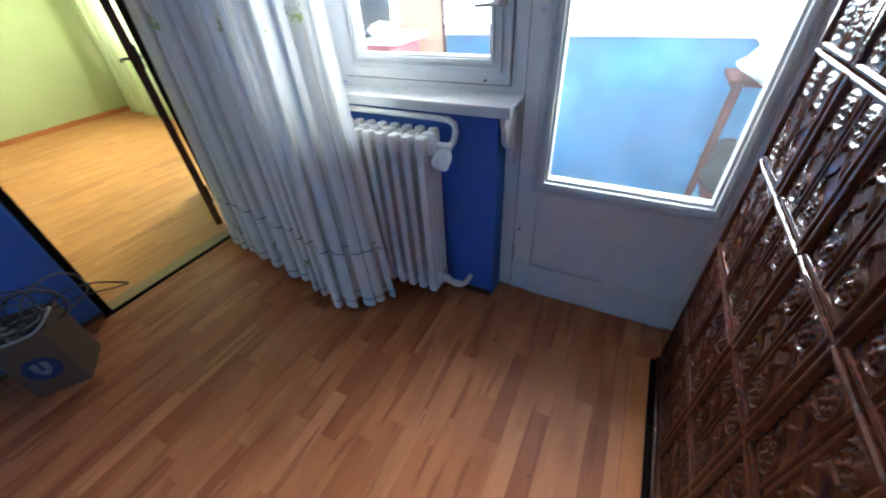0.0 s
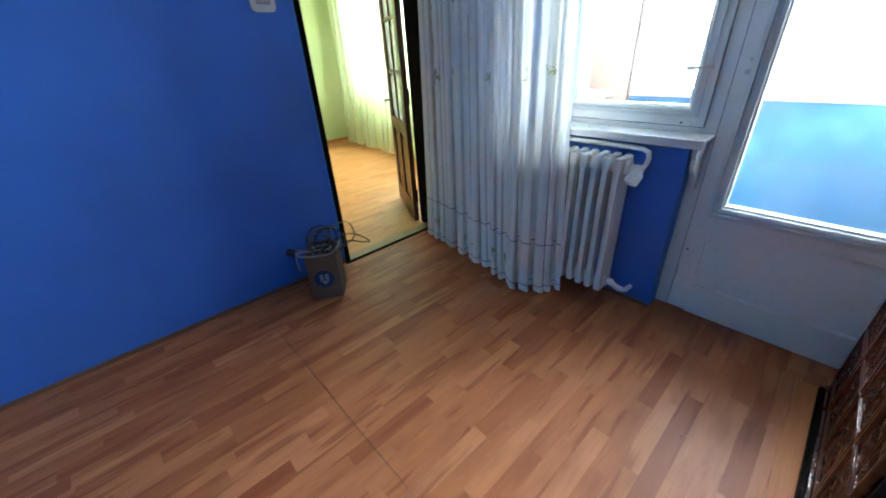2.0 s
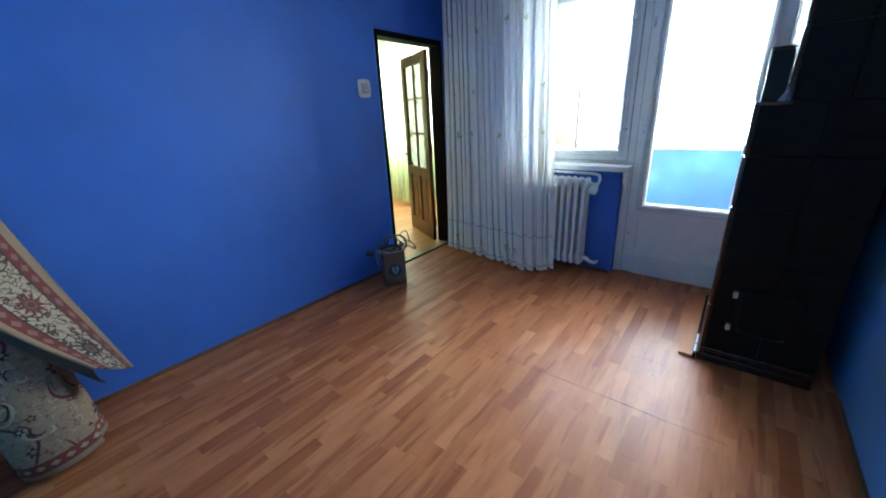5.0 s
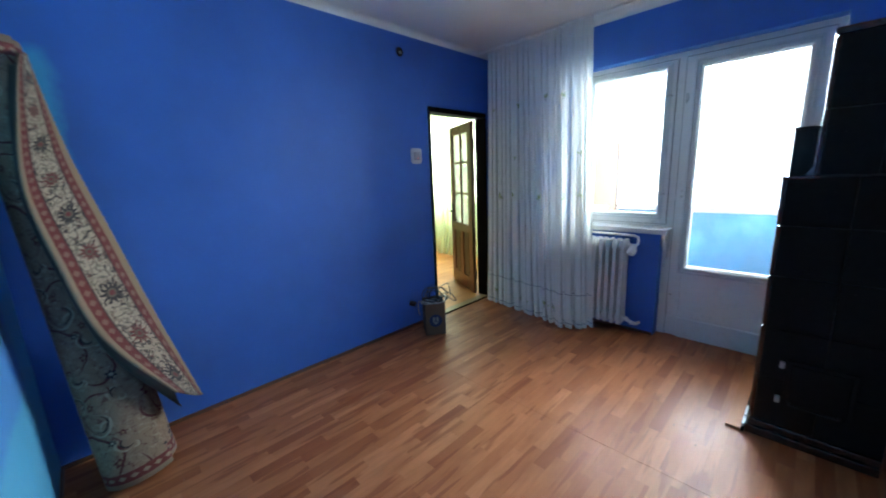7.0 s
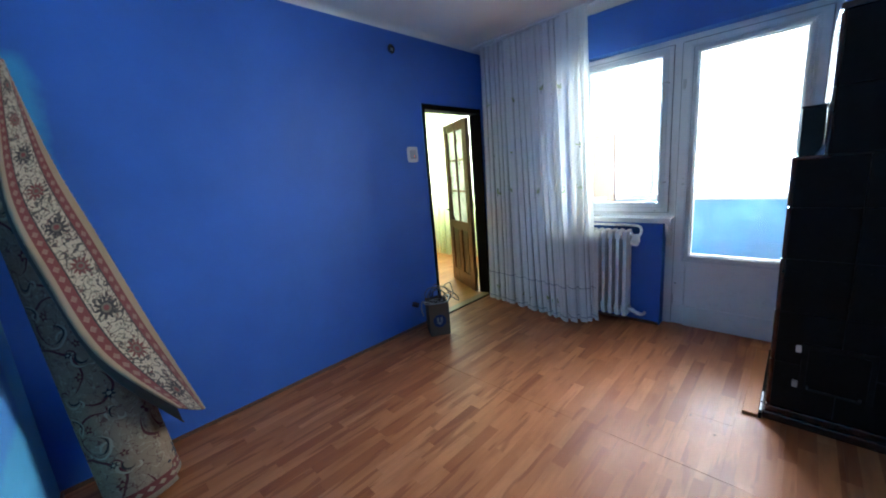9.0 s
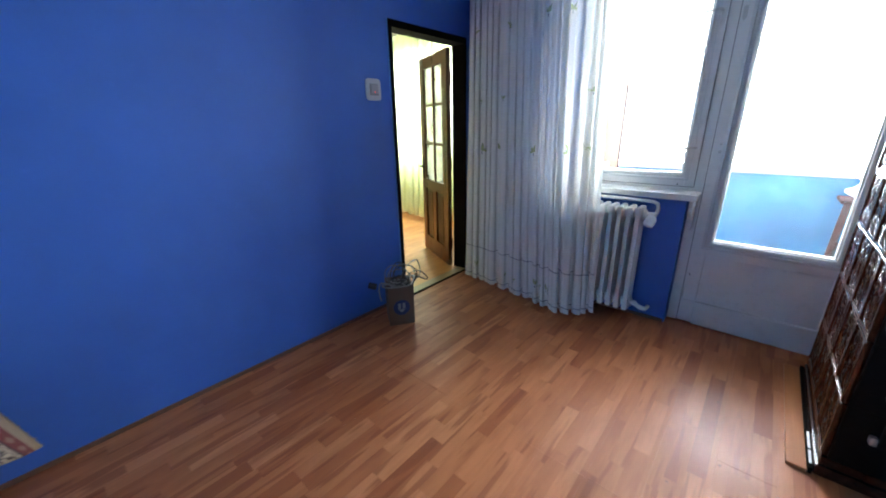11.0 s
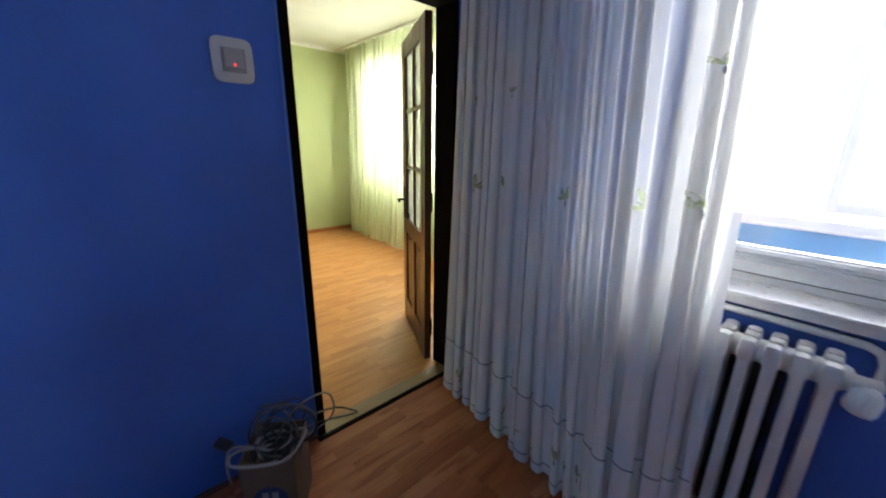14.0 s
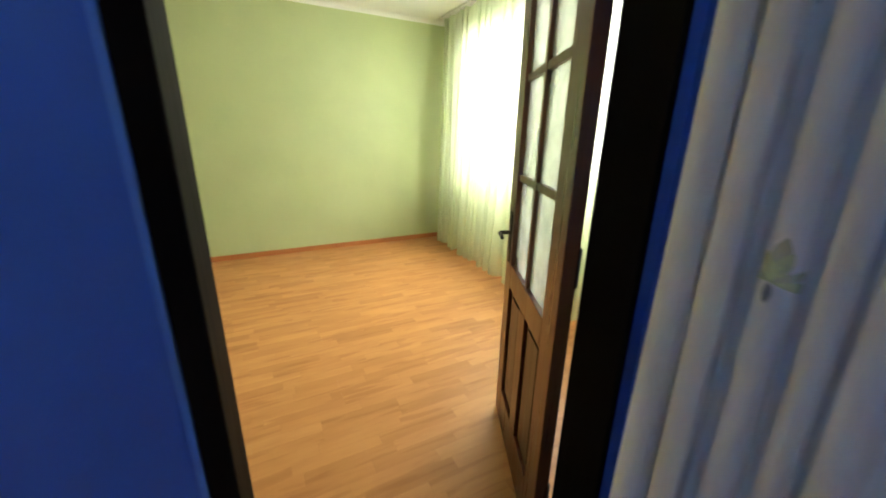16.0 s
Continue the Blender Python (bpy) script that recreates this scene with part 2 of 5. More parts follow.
glaze_brown = glaze()
# shade of the stove's backlit side is put into this near-black colour
shaded_side_glaze = enamel("shaded_dark_brown_tile", (0.010, 0.007, 0.006), 0.6, 0.15, 0.12)
grout = painted("sooty_grout", (0.05, 0.035, 0.028), 0.3, 0.85, 0.6)
cardboard = painted("brown_cardboard", (0.135, 0.086, 0.055), 0.14, 0.85, 0.3)
emblem_blue = Nodes("blue_print").set(Base_Color=(0.018, 0.032, 0.12, 1), Roughness=0.7).mat
emblem_white = Nodes("white_print").set(Base_Color=(0.24, 0.24, 0.27, 1), Roughness=0.7).mat
cable_grey = Nodes("grey_cable_sheath").set(Base_Color=(0.14, 0.13, 0.115, 1), Roughness=0.45).mat
cable_dark = Nodes("black_cable_sheath").set(Base_Color=(0.02, 0.02, 0.022, 1), Roughness=0.45).mat
cable_white = Nodes("white_cable_sheath").set(Base_Color=(0.32, 0.30, 0.28, 1), Roughness=0.45).mat
sill_stone = painted("threshold_beige_board", (0.265, 0.175, 0.080), 0.15, 0.45)


def glass(name, colour=(1, 1, 1), haze=0.0):
    m = Nodes(name)
    clear = m.node("BsdfTransparent", Color=(*colour, 1))
    gloss = m.node("BsdfGlossy", Roughness=0.03)
    fres = m.node("Fresnel", IOR=1.45)
    a = m.node("MixShader", Fac=m.math("MULTIPLY", fres.outputs[0], 0.8))
    m.put(a, "1", clear.outputs[0])
    m.put(a, "2", gloss.outputs[0])
    last = a
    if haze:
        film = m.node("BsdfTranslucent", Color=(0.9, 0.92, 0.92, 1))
        # patchy film share: milky on the door panes, a glare veil on windows
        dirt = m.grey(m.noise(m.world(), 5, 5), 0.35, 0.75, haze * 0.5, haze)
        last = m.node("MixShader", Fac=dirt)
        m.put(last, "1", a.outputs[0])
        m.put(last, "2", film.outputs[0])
    m.tree.links.new(last.outputs[0], m.out.inputs[0])
    return m.mat


# a little dust; the rest of the haze paints veiling glare over the view
clear_glass = glass("dusty_glare_glass", haze=0.016)
frosted_glass = glass("milky_door_glass", (0.97, 0.98, 0.95), 0.45)


def sheer(name, colour, see=0.30, through_share=0.45):
    """Sheer curtain voile: partly see-through, partly glowing with the light behind."""
    m = Nodes(name)
    uv = m.where("UV")
    weave = m.noise(m.scaled(uv, 900, 25, 1), 1.0, 3)
    slub = m.noise(m.scaled(uv, 6, 2, 1), 1.0, 4)
    col = m.mix(m.grey(slub, 0.3, 0.7, 0.0, 0.5), colour, tuple(c * 0.88 for c in colour))
    diff = m.node("BsdfDiffuse", Color=col)
    trans = m.node("BsdfTranslucent", Color=col)
    cloth = m.node("MixShader", Fac=through_share)
    m.put(cloth, "1", diff.outputs[0])
    m.put(cloth, "2", trans.outputs[0])
    clear = m.node("BsdfTransparent", Color=(1, 1, 1, 1))
    both = m.node("MixShader", Fac=m.grey(weave, 0.3, 0.7, see + 0.05, see - 0.04))
    m.put(both, "1", cloth.outputs[0])
    m.put(both, "2", clear.outputs[0])
    m.tree.links.new(both.outputs[0], m.out.inputs[0])
    return m.mat


white_voile = sheer("white_voile", (0.98, 0.968, 0.925), 0.22, 0.12)
green_voile = sheer("pale_green_voile", (0.80, 0.86, 0.60), 0.42, 0.50)


def thread(name, colour):
    m = Nodes(name)
    n = m.noise(m.world(), 300, 2)
    m.set(Base_Color=m.mix(n, colour, tuple(c * 0.6 for c in colour)), Roughness=0.8)
    return m.mat


thread_green = sheer("olive_embroidery", (0.80, 0.88, 0.46), 0.45, 0.45)
thread_grey = thread("grey_embroidery", (0.24, 0.26, 0.29))
thread_pale = sheer("pale_embroidery", (0.84, 0.90, 0.62), 0.60, 0.45)


def rug_wool(name, border):
    """Carpet pile by UV in metres: x across the border, y along."""
    m = Nodes(name)
    uv = m.where("UV")
    s = m.split(uv)
    cream, red, dark, olive, gold = (0.47, 0.38, 0.27), (0.17, 0.034, 0.032), (0.030, 0.026, 0.028), (0.10, 0.105, 0.07), (0.31, 0.21, 0.12)

    def flowers(scale, base, c1, c2, keep=0.32):
        warp = m.node("TexNoise", Vector=uv, Scale=9.0, Detail=2.0)
        v = m.node("VectorMath", {"operation": "MULTIPLY_ADD"})
        m.put(v, "0", warp.outputs[1])
        v.inputs[1].default_value = (0.05, 0.05, 0)
        m.put(v, "2", uv)
        vor = m.node("TexVoronoi", Vector=v.outputs[0], Scale=scale)
        d, tint = vor.outputs[0], vor.outputs[1]
        pick = m.split(tint)
        petals = m.math("MULTIPLY", m.math("LESS_THAN", d, keep), m.math("GREATER_THAN", pick[0], 0.25))
        heart = m.math("LESS_THAN", d, keep * 0.4)
        flower = m.mix(m.math("GREATER_THAN", pick[1], 0.5), c1, c2)
        flower = m.mix(heart, flower, gold)
        vine = m.math("LESS_THAN", m.math("ABSOLUTE", m.math("SUBTRACT", m.noise(uv, scale * 0.8, 2), 0.5)), 0.018)
        col = m.mix(m.math("MULTIPLY", vine, 0.6), base, olive)
        return m.mix(petals, col, flower)

    def daisy(col, x0, y, step, size, petal, shift=0.0):
        """A row of many-petalled flowers along y at x0."""
        dx = m.math("SUBTRACT", s[0], x0)
        dy = m.math("MULTIPLY", m.math("SUBTRACT", m.math("FRACT", m.math("ADD", m.math("DIVIDE", y, step), shift)), 0.5), step)
        r = m.math("SQRT", m.math("ADD", m.math("MULTIPLY", dx, dx), m.math("MULTIPLY", dy, dy)))
        ray = m.math("COSINE", m.math("MULTIPLY", m.math("ARCTAN2", dx, dy), 11.0))
        rim = m.math("ADD", size * 0.78, m.math("MULTIPLY", ray, size * 0.24))
        col = m.mix(m.math("LESS_THAN", r, rim), col, petal)
        col = m.mix(m.math("LESS_THAN", r, size * 0.42), col, (0.14, 0.11, 0.08))
        return m.mix(m.math("LESS_THAN", r, size * 0.24), col, red)

    def scroll(col, scale, level, width, c, share=0.9):
        line = m.math("LESS_THAN", m.math("ABSOLUTE", m.math("SUBTRACT", m.noise(uv, scale, 1), level)), width)
        return m.mix(m.math("MULTIPLY", line, share), col, c)

    def leaves(base, run, across, centre, c):
        """A row of small pointed leaves along a guard band."""
        step = m.math("ABSOLUTE", m.math("SUBTRACT", m.math("FRACT", m.math("DIVIDE", run, 0.046)), 0.5))
        off = m.math("DIVIDE", m.math("ABSOLUTE", m.math("SUBTRACT", across, centre)), 0.034)
        return m.mix(m.math("LESS_THAN", m.math("ADD", step, off), 0.36), base, c)

    if border:
        x, y = s[0], s[1]
        field = scroll(flowers(46, cream, dark, olive, 0.22), 28, 0.5, 0.030, dark)
        field = scroll(field, 24, 0.40, 0.016, (0.10, 0.03, 0.028))
        field = daisy(field, 0.134, y, 0.40, 0.048, dark)
        field = daisy(field, 0.134, y, 0.40, 0.040, (0.15, 0.035, 0.03), 0.5)
        col = leaves(leaves(red, y, x, 0.053, (0.26, 0.14, 0.10)), y, x, 0.213, (0.26, 0.14, 0.10))

        def band(col, lo, hi, c):
            f = m.math("MULTIPLY", m.math("GREATER_THAN", x, lo), m.math("LESS_THAN", x, hi))
            return m.mix(f, col, c)

        col = band(col, -0.1, 0.034, (0.33, 0.24, 0.15))
        col = band(col, 0.072, 0.077, dark)
        col = band(col, 0.077, 0.190, field)
        col = band(col, 0.190, 0.195, dark)
        col = band(col, 0.231, 0.60, (0.33, 0.24, 0.15))
    else:
        y = s[1]
        base = (0.31, 0.215, 0.140)
        white, wine, navy = (0.45, 0.37, 0.26), (0.115, 0.022, 0.026), (0.022, 0.026, 0.034)
        field = scroll(base, 16.0, 0.60, 0.010, (0.17, 0.11, 0.08), 0.8)
        field = scroll(field, 26.0, 0.42, 0.020, white, 0.6)
        field = scroll(field, 21.0, 0.57, 0.012, wine, 0.7)
        wav = m.node("TexNoise", Vector=uv, Scale=7.0, Detail=1.0).outputs[1]
        ws = m.split(wav)
        cx = m.math("MULTIPLY", m.math("FRACT", m.math("DIVIDE", m.math("ADD", s[0], m.math("MULTIPLY", ws[0], 0.06)), 0.42)), 0.42)
        cy = m.math("MULTIPLY", m.math("FRACT", m.math("DIVIDE", m.math("ADD", y, m.math("MULTIPLY", ws[1], 0.06)), 0.54)), 0.54)

        def polar(px, py):
            dx, dy = m.math("SUBTRACT", cx, px), m.math("SUBTRACT", cy, py)
            return m.math("SQRT", m.math("ADD", m.math("MULTIPLY", dx, dx), m.math("MULTIPLY", dy, dy))), dx, dy

        def arc(col, px, py, radius, width, c, tilt):
            """Half a ring of yarn: a stem or a curling leaf, thick in the middle and thin at its ends."""
            r, dx, dy = polar(px, py)
            side = m.math("ADD", m.math("MULTIPLY", dx, math.cos(tilt) / radius), m.math("MULTIPLY", dy, math.sin(tilt) / radius))
            off = m.math("ABSOLUTE", m.math("SUBTRACT", r, radius))
            return m.mix(m.math("LESS_THAN", off, m.math("MULTIPLY", m.grey(side, -0.35, 0.8), width)), col, c)

        def blossom(col, px, py, size, petals, c, eye):
            r, dx, dy = polar(px, py)
            ray = m.math("COSINE", m.math("MULTIPLY", m.math("ARCTAN2", dx, dy), petals))
            col = m.mix(m.math("LESS_THAN", r, m.math("ADD", size * 0.75, m.math("MULTIPLY", ray, size * 0.25))), col, c)
            return m.mix(m.math("LESS_THAN", r, size * 0.35), col, eye)

        for px, py, radius, tilt in ((0.20, 0.20, 0.120, 0.6), (0.30, 0.42, 0.095, 2.6), (0.10, 0.38, 0.085, 4.4), (0.33, 0.10, 0.075, 5.3)):
            field = arc(field, px, py, radius, 0.0055, wine, tilt)
        for px, py, radius, tilt in ((0.27, 0.37, 0.050, 5.6), (0.12, 0.27, 0.042, 1.2), (0.34, 0.24, 0.036, 3.4), (0.20, 0.48, 0.040, 0.2), (0.36, 0.50, 0.030, 2.2), (0.24, 0.06, 0.036, 4.2)):
            field = arc(field, px, py, radius, 0.0048, white, tilt)
            field = arc(field, px + 0.03, py - 0.02, radius * 0.45, 0.005, white, tilt + 2.4)
            field = arc(field, px - 0.035, py + 0.03, radius * 0.6, 0.0035, wine, tilt + 3.6)
            field = arc(field, px + 0.006, py + 0.004, radius * 0.7, 0.004, dark, tilt + 0.4)
        field = blossom(field, 0.11, 0.13, 0.062, 9.0, navy, (0.17, 0.14, 0.10))
        for px, py, size in ((0.30, 0.16, 0.022), (0.19, 0.33, 0.026), (0.35, 0.31, 0.018), (0.07, 0.45, 0.024), (0.26, 0.46, 0.020), (0.05, 0.30, 0.016)):
            field = blossom(field, px, py, size, 5.0, wine, gold)
        for px, py, size in ((0.38, 0.05, 0.026), (0.15, 0.42, 0.020), (0.30, 0.27, 0.017)):
            field = blossom(field, px, py, size, 6.0, navy, white)
        ends = m.math("ADD", m.math("LESS_THAN", y, 0.075), m.math("GREATER_THAN", y, 1.95))
        edge = m.math("ADD", m.math("LESS_THAN", y, 0.025), m.math("GREATER_THAN", y, 2.0))
        col = m.mix(ends, field, leaves(leaves(red, s[0], y, 0.050, (0.34, 0.25, 0.17)), s[0], y, 1.975, (0.34, 0.25, 0.17)))
        col = m.mix(edge, col, (0.30, 0.22, 0.15))
    pile = m.noise(uv, 420, 2)
    col = m.mix(m.math("MULTIPLY", pile, 0.55), col, (0.06, 0.05, 0.045))
    m.set(Base_Color=col, Roughness=0.95, Specular_IOR_Level=0.1, Sheen_Weight=0.05)
    m.bump(pile, 0.6, 0.004)
    return m.mat


rug_field = rug_wool("rug_field_pile", False)
rug_border = rug_wool("rug_border_pile", True)
rug_back = painted("rug_backing", (0.055, 0.042, 0.032), 0.2, 0.95, 0.6)
pink_cloth = painted("pink_cloth", (0.62, 0.33, 0.36), 0.12, 0.9, 0.5)
white_cloth = painted("white_cloth", (0.70, 0.72, 0.70), 0.10, 0.9, 0.5)
dark_cloth = painted("charcoal_cloth", (0.012, 0.014, 0.018), 0.3, 0.9, 0.5)
dark_blue_board = painted("dark_blue_board", (0.03, 0.05, 0.10), 0.2, 0.5)
red_plastic = enamel("red_plastic", (0.45, 0.05, 0.06), 0.4, 0.1)

# ---- building helpers ----


def part(name, bm, material, parent=None, label="", smooth=False):
    """Links a bmesh as one mesh object, under a thing or a part if given."""
    data = bpy.data.meshes.new(name)
    bmesh.ops.recalc_face_normals(bm, faces=bm.faces)
    bm.to_mesh(data)
    bm.free()
    data.materials.append(material)
    if smooth:
        data.shade_smooth()
        data.set_sharp_from_angle(angle=radians(38))
    ob = new(name, data)
    if parent:
        ob.parent = parent
    if label:
        tagged(ob, label)
    return ob


def add_box(bm, x0, x1, y0, y1, z0, z1, bevel=0.0, m=None):
    g = bmesh.ops.create_cube(bm, size=1)
    vs = g["verts"]
    for v in vs:
        v.co = Vector((x0 + (v.co.x + 0.5) * (x1 - x0), y0 + (v.co.y + 0.5) * (y1 - y0), z0 + (v.co.z + 0.5) * (z1 - z0)))
    if bevel:
        r = bmesh.ops.bevel(bm, geom=list({e for v in vs for e in v.link_edges}), offset=bevel, segments=2, affect="EDGES", profile=0.6)
        vs = list({v for f in r["faces"] for v in f.verts} | {v for v in vs if v.is_valid})
        seen = set(vs)
        stack = list(vs)
        while stack:
            v = stack.pop()
            for e in v.link_edges:
                o = e.other_vert(v)
                if o not in seen:
                    seen.add(o)
                    stack.append(o)
        vs = list(seen)
    if m is not None:
        bmesh.ops.transform(bm, matrix=m, verts=vs)
    return bm


def boxes(*rows, bevel=0.0, m=None):
    bm = bmesh.new()
    for r in rows:
        add_box(bm, *r, bevel=bevel, m=m)
    return bm


def add_tube(bm, pts, radius, seg=8, closed=False):
    """A round tube along points; radius may be a number or one for each point."""
    pts = [Vector(p) for p in pts]
    n = len(pts)
    rad = radius if isinstance(radius, (list, tuple)) else [radius] * n
    rings = []
    up = Vector((0.13, 0.21, 0.97))
    for i, p in enumerate(pts):
        a, b = (pts[i - 1], pts[(i + 1) % n]) if closed else (pts[max(i - 1, 0)], pts[min(i + 1, n - 1)])
        d = (b - a).normalized()
        side = d.cross(up)
        if side.length < 0.05:
            side = d.cross(Vector((1, 0, 0)))
        side.normalize()
        up = side.cross(d).normalized()
        rings.append([bm.verts.new(p + rad[i] * (math.cos(t) * side + math.sin(t) * up)) for t in (2 * math.pi * k / seg for k in range(seg))])
    for i in range(n if closed else n - 1):
        r0, r1 = rings[i], rings[(i + 1) % n]
        for k in range(seg):
            bm.faces.new((r0[k], r0[(k + 1) % seg], r1[(k + 1) % seg], r1[k]))
    if not closed:
        bm.faces.new(rings[0][::-1])
        bm.faces.new(rings[-1])
    return bm


def tube(pts, radius, seg=8, closed=False):
    return add_tube(bmesh.new(), pts, radius, seg, closed)


def lathe(profile, seg=20, m=None):
    """Turned shape from (radius, height) pairs about z."""
    bm = bmesh.new()
    rings = [[bm.verts.new((r * math.cos(2 * math.pi * k / seg), r * math.sin(2 * math.pi * k / seg), h)) for k in range(seg)] for r, h in profile]
    for a, b in zip(rings, rings[1:]):
        for k in range(seg):
            bm.faces.new((a[k], a[(k + 1) % seg], b[(k + 1) % seg], b[k]))
    bm.faces.new(rings[0][::-1])
    bm.faces.new(rings[-1])
    if m is not None:
        bmesh.ops.transform(bm, matrix=m, verts=bm.verts)
    return bm


def grid_surface(fn, nu, nv, uv=None, double=None):
    """A sheet of nu by nv cells from fn(u, v) -> place, with UVs from uv(u, v)."""
    bm = bmesh.new()
    vs = [[bm.verts.new(fn(i / nu, j / nv)) for j in range(nv + 1)] for i in range(nu + 1)]
    layer = bm.loops.layers.uv.new("UVMap")
    for i in range(nu):
        for j in range(nv):
            f = bm.faces.new((vs[i][j], vs[i + 1][j], vs[i + 1][j + 1], vs[i][j + 1]))
            for loop, (a, b) in zip(f.loops, ((i, j), (i + 1, j), (i + 1, j + 1), (i, j + 1))):
                loop[layer].uv = uv(a / nu, b / nv) if uv else (a / nu, b / nv)
    return bm


def lerp(a, b, t):
    return a + (b - a) * t


def along(points, t):
    """The place at share t on a polyline whose points are spread evenly."""
    n = len(points) - 1
    i = min(int(t * n), n - 1)
    f = t * n - i
    p0, p1, p2, p3 = (Vector(points[max(0, min(n, k))]) for k in (i - 1, i, i + 1, i + 2))
    return 0.5 * (2 * p1 + (p2 - p0) * f + (2 * p0 - 5 * p1 + 4 * p2 - p3) * f * f + (3 * p1 - p0 - 3 * p2 + p3) * f ** 3)


def thing(name, label, category, group="", at=(0, 0, 0)):
    ob = new(name)
    ob.empty_display_size = 0.05
    ob.location = at
    return tagged(ob, label, category, group)


def structure(name, bm, material, label="", smooth=False):
    return tagged(part(name, bm, material, None, label, smooth), kind="structure")


def bead_frame(x0, x1, z0, z1, steps):
    """A mitred glazing bead round a pane; steps are (inset, y) rings from the outer edge to the glass."""
    bm = bmesh.new()
    rings = [[bm.verts.new((x, y, z)) for x, z in ((x0 + d, z0 + d), (x1 - d, z0 + d), (x1 - d, z1 - d), (x0 + d, z1 - d))] for d, y in steps]
    for a, b in zip(rings, rings[1:]):
        for k in range(4):
            bm.faces.new((a[k], a[(k + 1) % 4], b[(k + 1) % 4], b[k]))
    return bm


# ---- the large structure ----
WEST, EAST, SOUTH, NORTH, TOP = -2.06, 0.95, -2.405, 1.16, 2.60
FRAME_Y = 1.25
D0, D1, DTOP = 0.265, 1.110, 2.02

structure("floor", boxes((WEST - 0.13, EAST + 0.15, SOUTH - 0.15, NORTH + 0.25, -0.16, -0.009)), grout, "screed under brown laminate floor")
structure("floor_green_room", boxes((-6.1, WEST - 0.13, -1.65, 2.95, -0.16, -0.009)), grout, "screed under laminate floor of the green room")
structure("ceiling", boxes((WEST - 0.13, EAST + 0.15, SOUTH - 0.15, NORTH + 0.2, TOP, TOP + 0.15)), ceiling_paint, "plain white plaster ceiling")
structure("ceiling_green_room", boxes((-6.1, WEST - 0.13, -1.65, 2.95, TOP, TOP + 0.15)), ceiling_paint, "white plaster ceiling of the green room")

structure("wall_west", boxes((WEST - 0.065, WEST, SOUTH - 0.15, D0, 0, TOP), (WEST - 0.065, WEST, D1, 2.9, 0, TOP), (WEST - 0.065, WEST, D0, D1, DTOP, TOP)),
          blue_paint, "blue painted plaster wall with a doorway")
structure("wall_green_east", boxes((WEST - 0.13, WEST - 0.065, -1.65, D0, 0, TOP), (WEST - 0.13, WEST - 0.065, D1, 2.9, 0, TOP), (WEST - 0.13, WEST - 0.065, D0, D1, DTOP, TOP)),
          green_paint, "pale green plaster wall beside the doorway")
W0, WD, D2, SILL, LINTEL = -1.10, -0.30, 0.53, 0.90, 2.232
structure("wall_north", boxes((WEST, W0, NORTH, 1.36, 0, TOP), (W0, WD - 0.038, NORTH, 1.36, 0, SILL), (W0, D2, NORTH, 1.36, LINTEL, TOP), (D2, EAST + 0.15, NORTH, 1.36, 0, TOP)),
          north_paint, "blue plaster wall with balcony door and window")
structure("wall_east", boxes((EAST, EAST + 0.15, SOUTH - 0.15, NORTH, 0, TOP)), east_paint, "blue plaster wall behind the tiled stove")
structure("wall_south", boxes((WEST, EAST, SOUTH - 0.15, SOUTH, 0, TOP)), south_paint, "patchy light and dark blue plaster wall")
structure("wall_green_west", boxes((-6.1, -5.95, -1.65, 2.95, 0, TOP)), green_paint, "pale green plaster wall")
structure("wall_green_north", boxes((-5.95, -5.35, 2.70, 2.9, 0, TOP), (-2.95, WEST - 0.13, 2.70, 2.9, 0, TOP), (-5.35, -2.95, 2.70, 2.9, 0, 0.98), (-5.35, -2.95, 2.70, 2.9, 2.35, TOP)),
          green_paint, "pale green plaster wall with a wide window")
structure("wall_green_south", boxes((-5.95, WEST - 0.13, -1.65, -1.5, 0, TOP)), green_paint, "pale green plaster end wall")


def cornice(a, b, inward, size=0.045):
    """A small plaster cove along the joint of wall and ceiling."""
    bm = bmesh.new()
    inn = Vector(inward)
    rings = [[bm.verts.new(Vector(p) + inn * o + Vector((0, 0, -h))) for o, h in [(0.0, 0.0)] + [(size * (1 - math.sin(t)), size * (1 - math.cos(t))) for t in (math.pi / 2 * k / 6 for k in range(7))]] for p in (a, b)]
    n = len(rings[0])
    for k in range(n):
        bm.faces.new((rings[0][k], rings[0][(k + 1) % n], rings[1][(k + 1) % n], rings[1][k]))
    bm.faces.new(rings[0])
    bm.faces.new(rings[1][::-1])
    return bm


for a, b, i in (((WEST, SOUTH, TOP), (WEST, NORTH, TOP), (1, 0, 0)), ((WEST, NORTH, TOP), (EAST, NORTH, TOP), (0, -1, 0)),
                ((EAST, SOUTH, TOP), (EAST, NORTH, TOP), (-1, 0, 0)), ((WEST, SOUTH, TOP), (EAST, SOUTH, TOP), (0, 1, 0)),
                ((-5.95, -1.5, TOP), (-5.95, 2.7, TOP), (1, 0, 0)), ((-5.95, 2.7, TOP), (WEST - 0.13, 2.7, TOP), (0, -1, 0))):
    structure("trim", cornice(a, b, i), ceiling_paint, "white plaster cove below the ceiling", True)

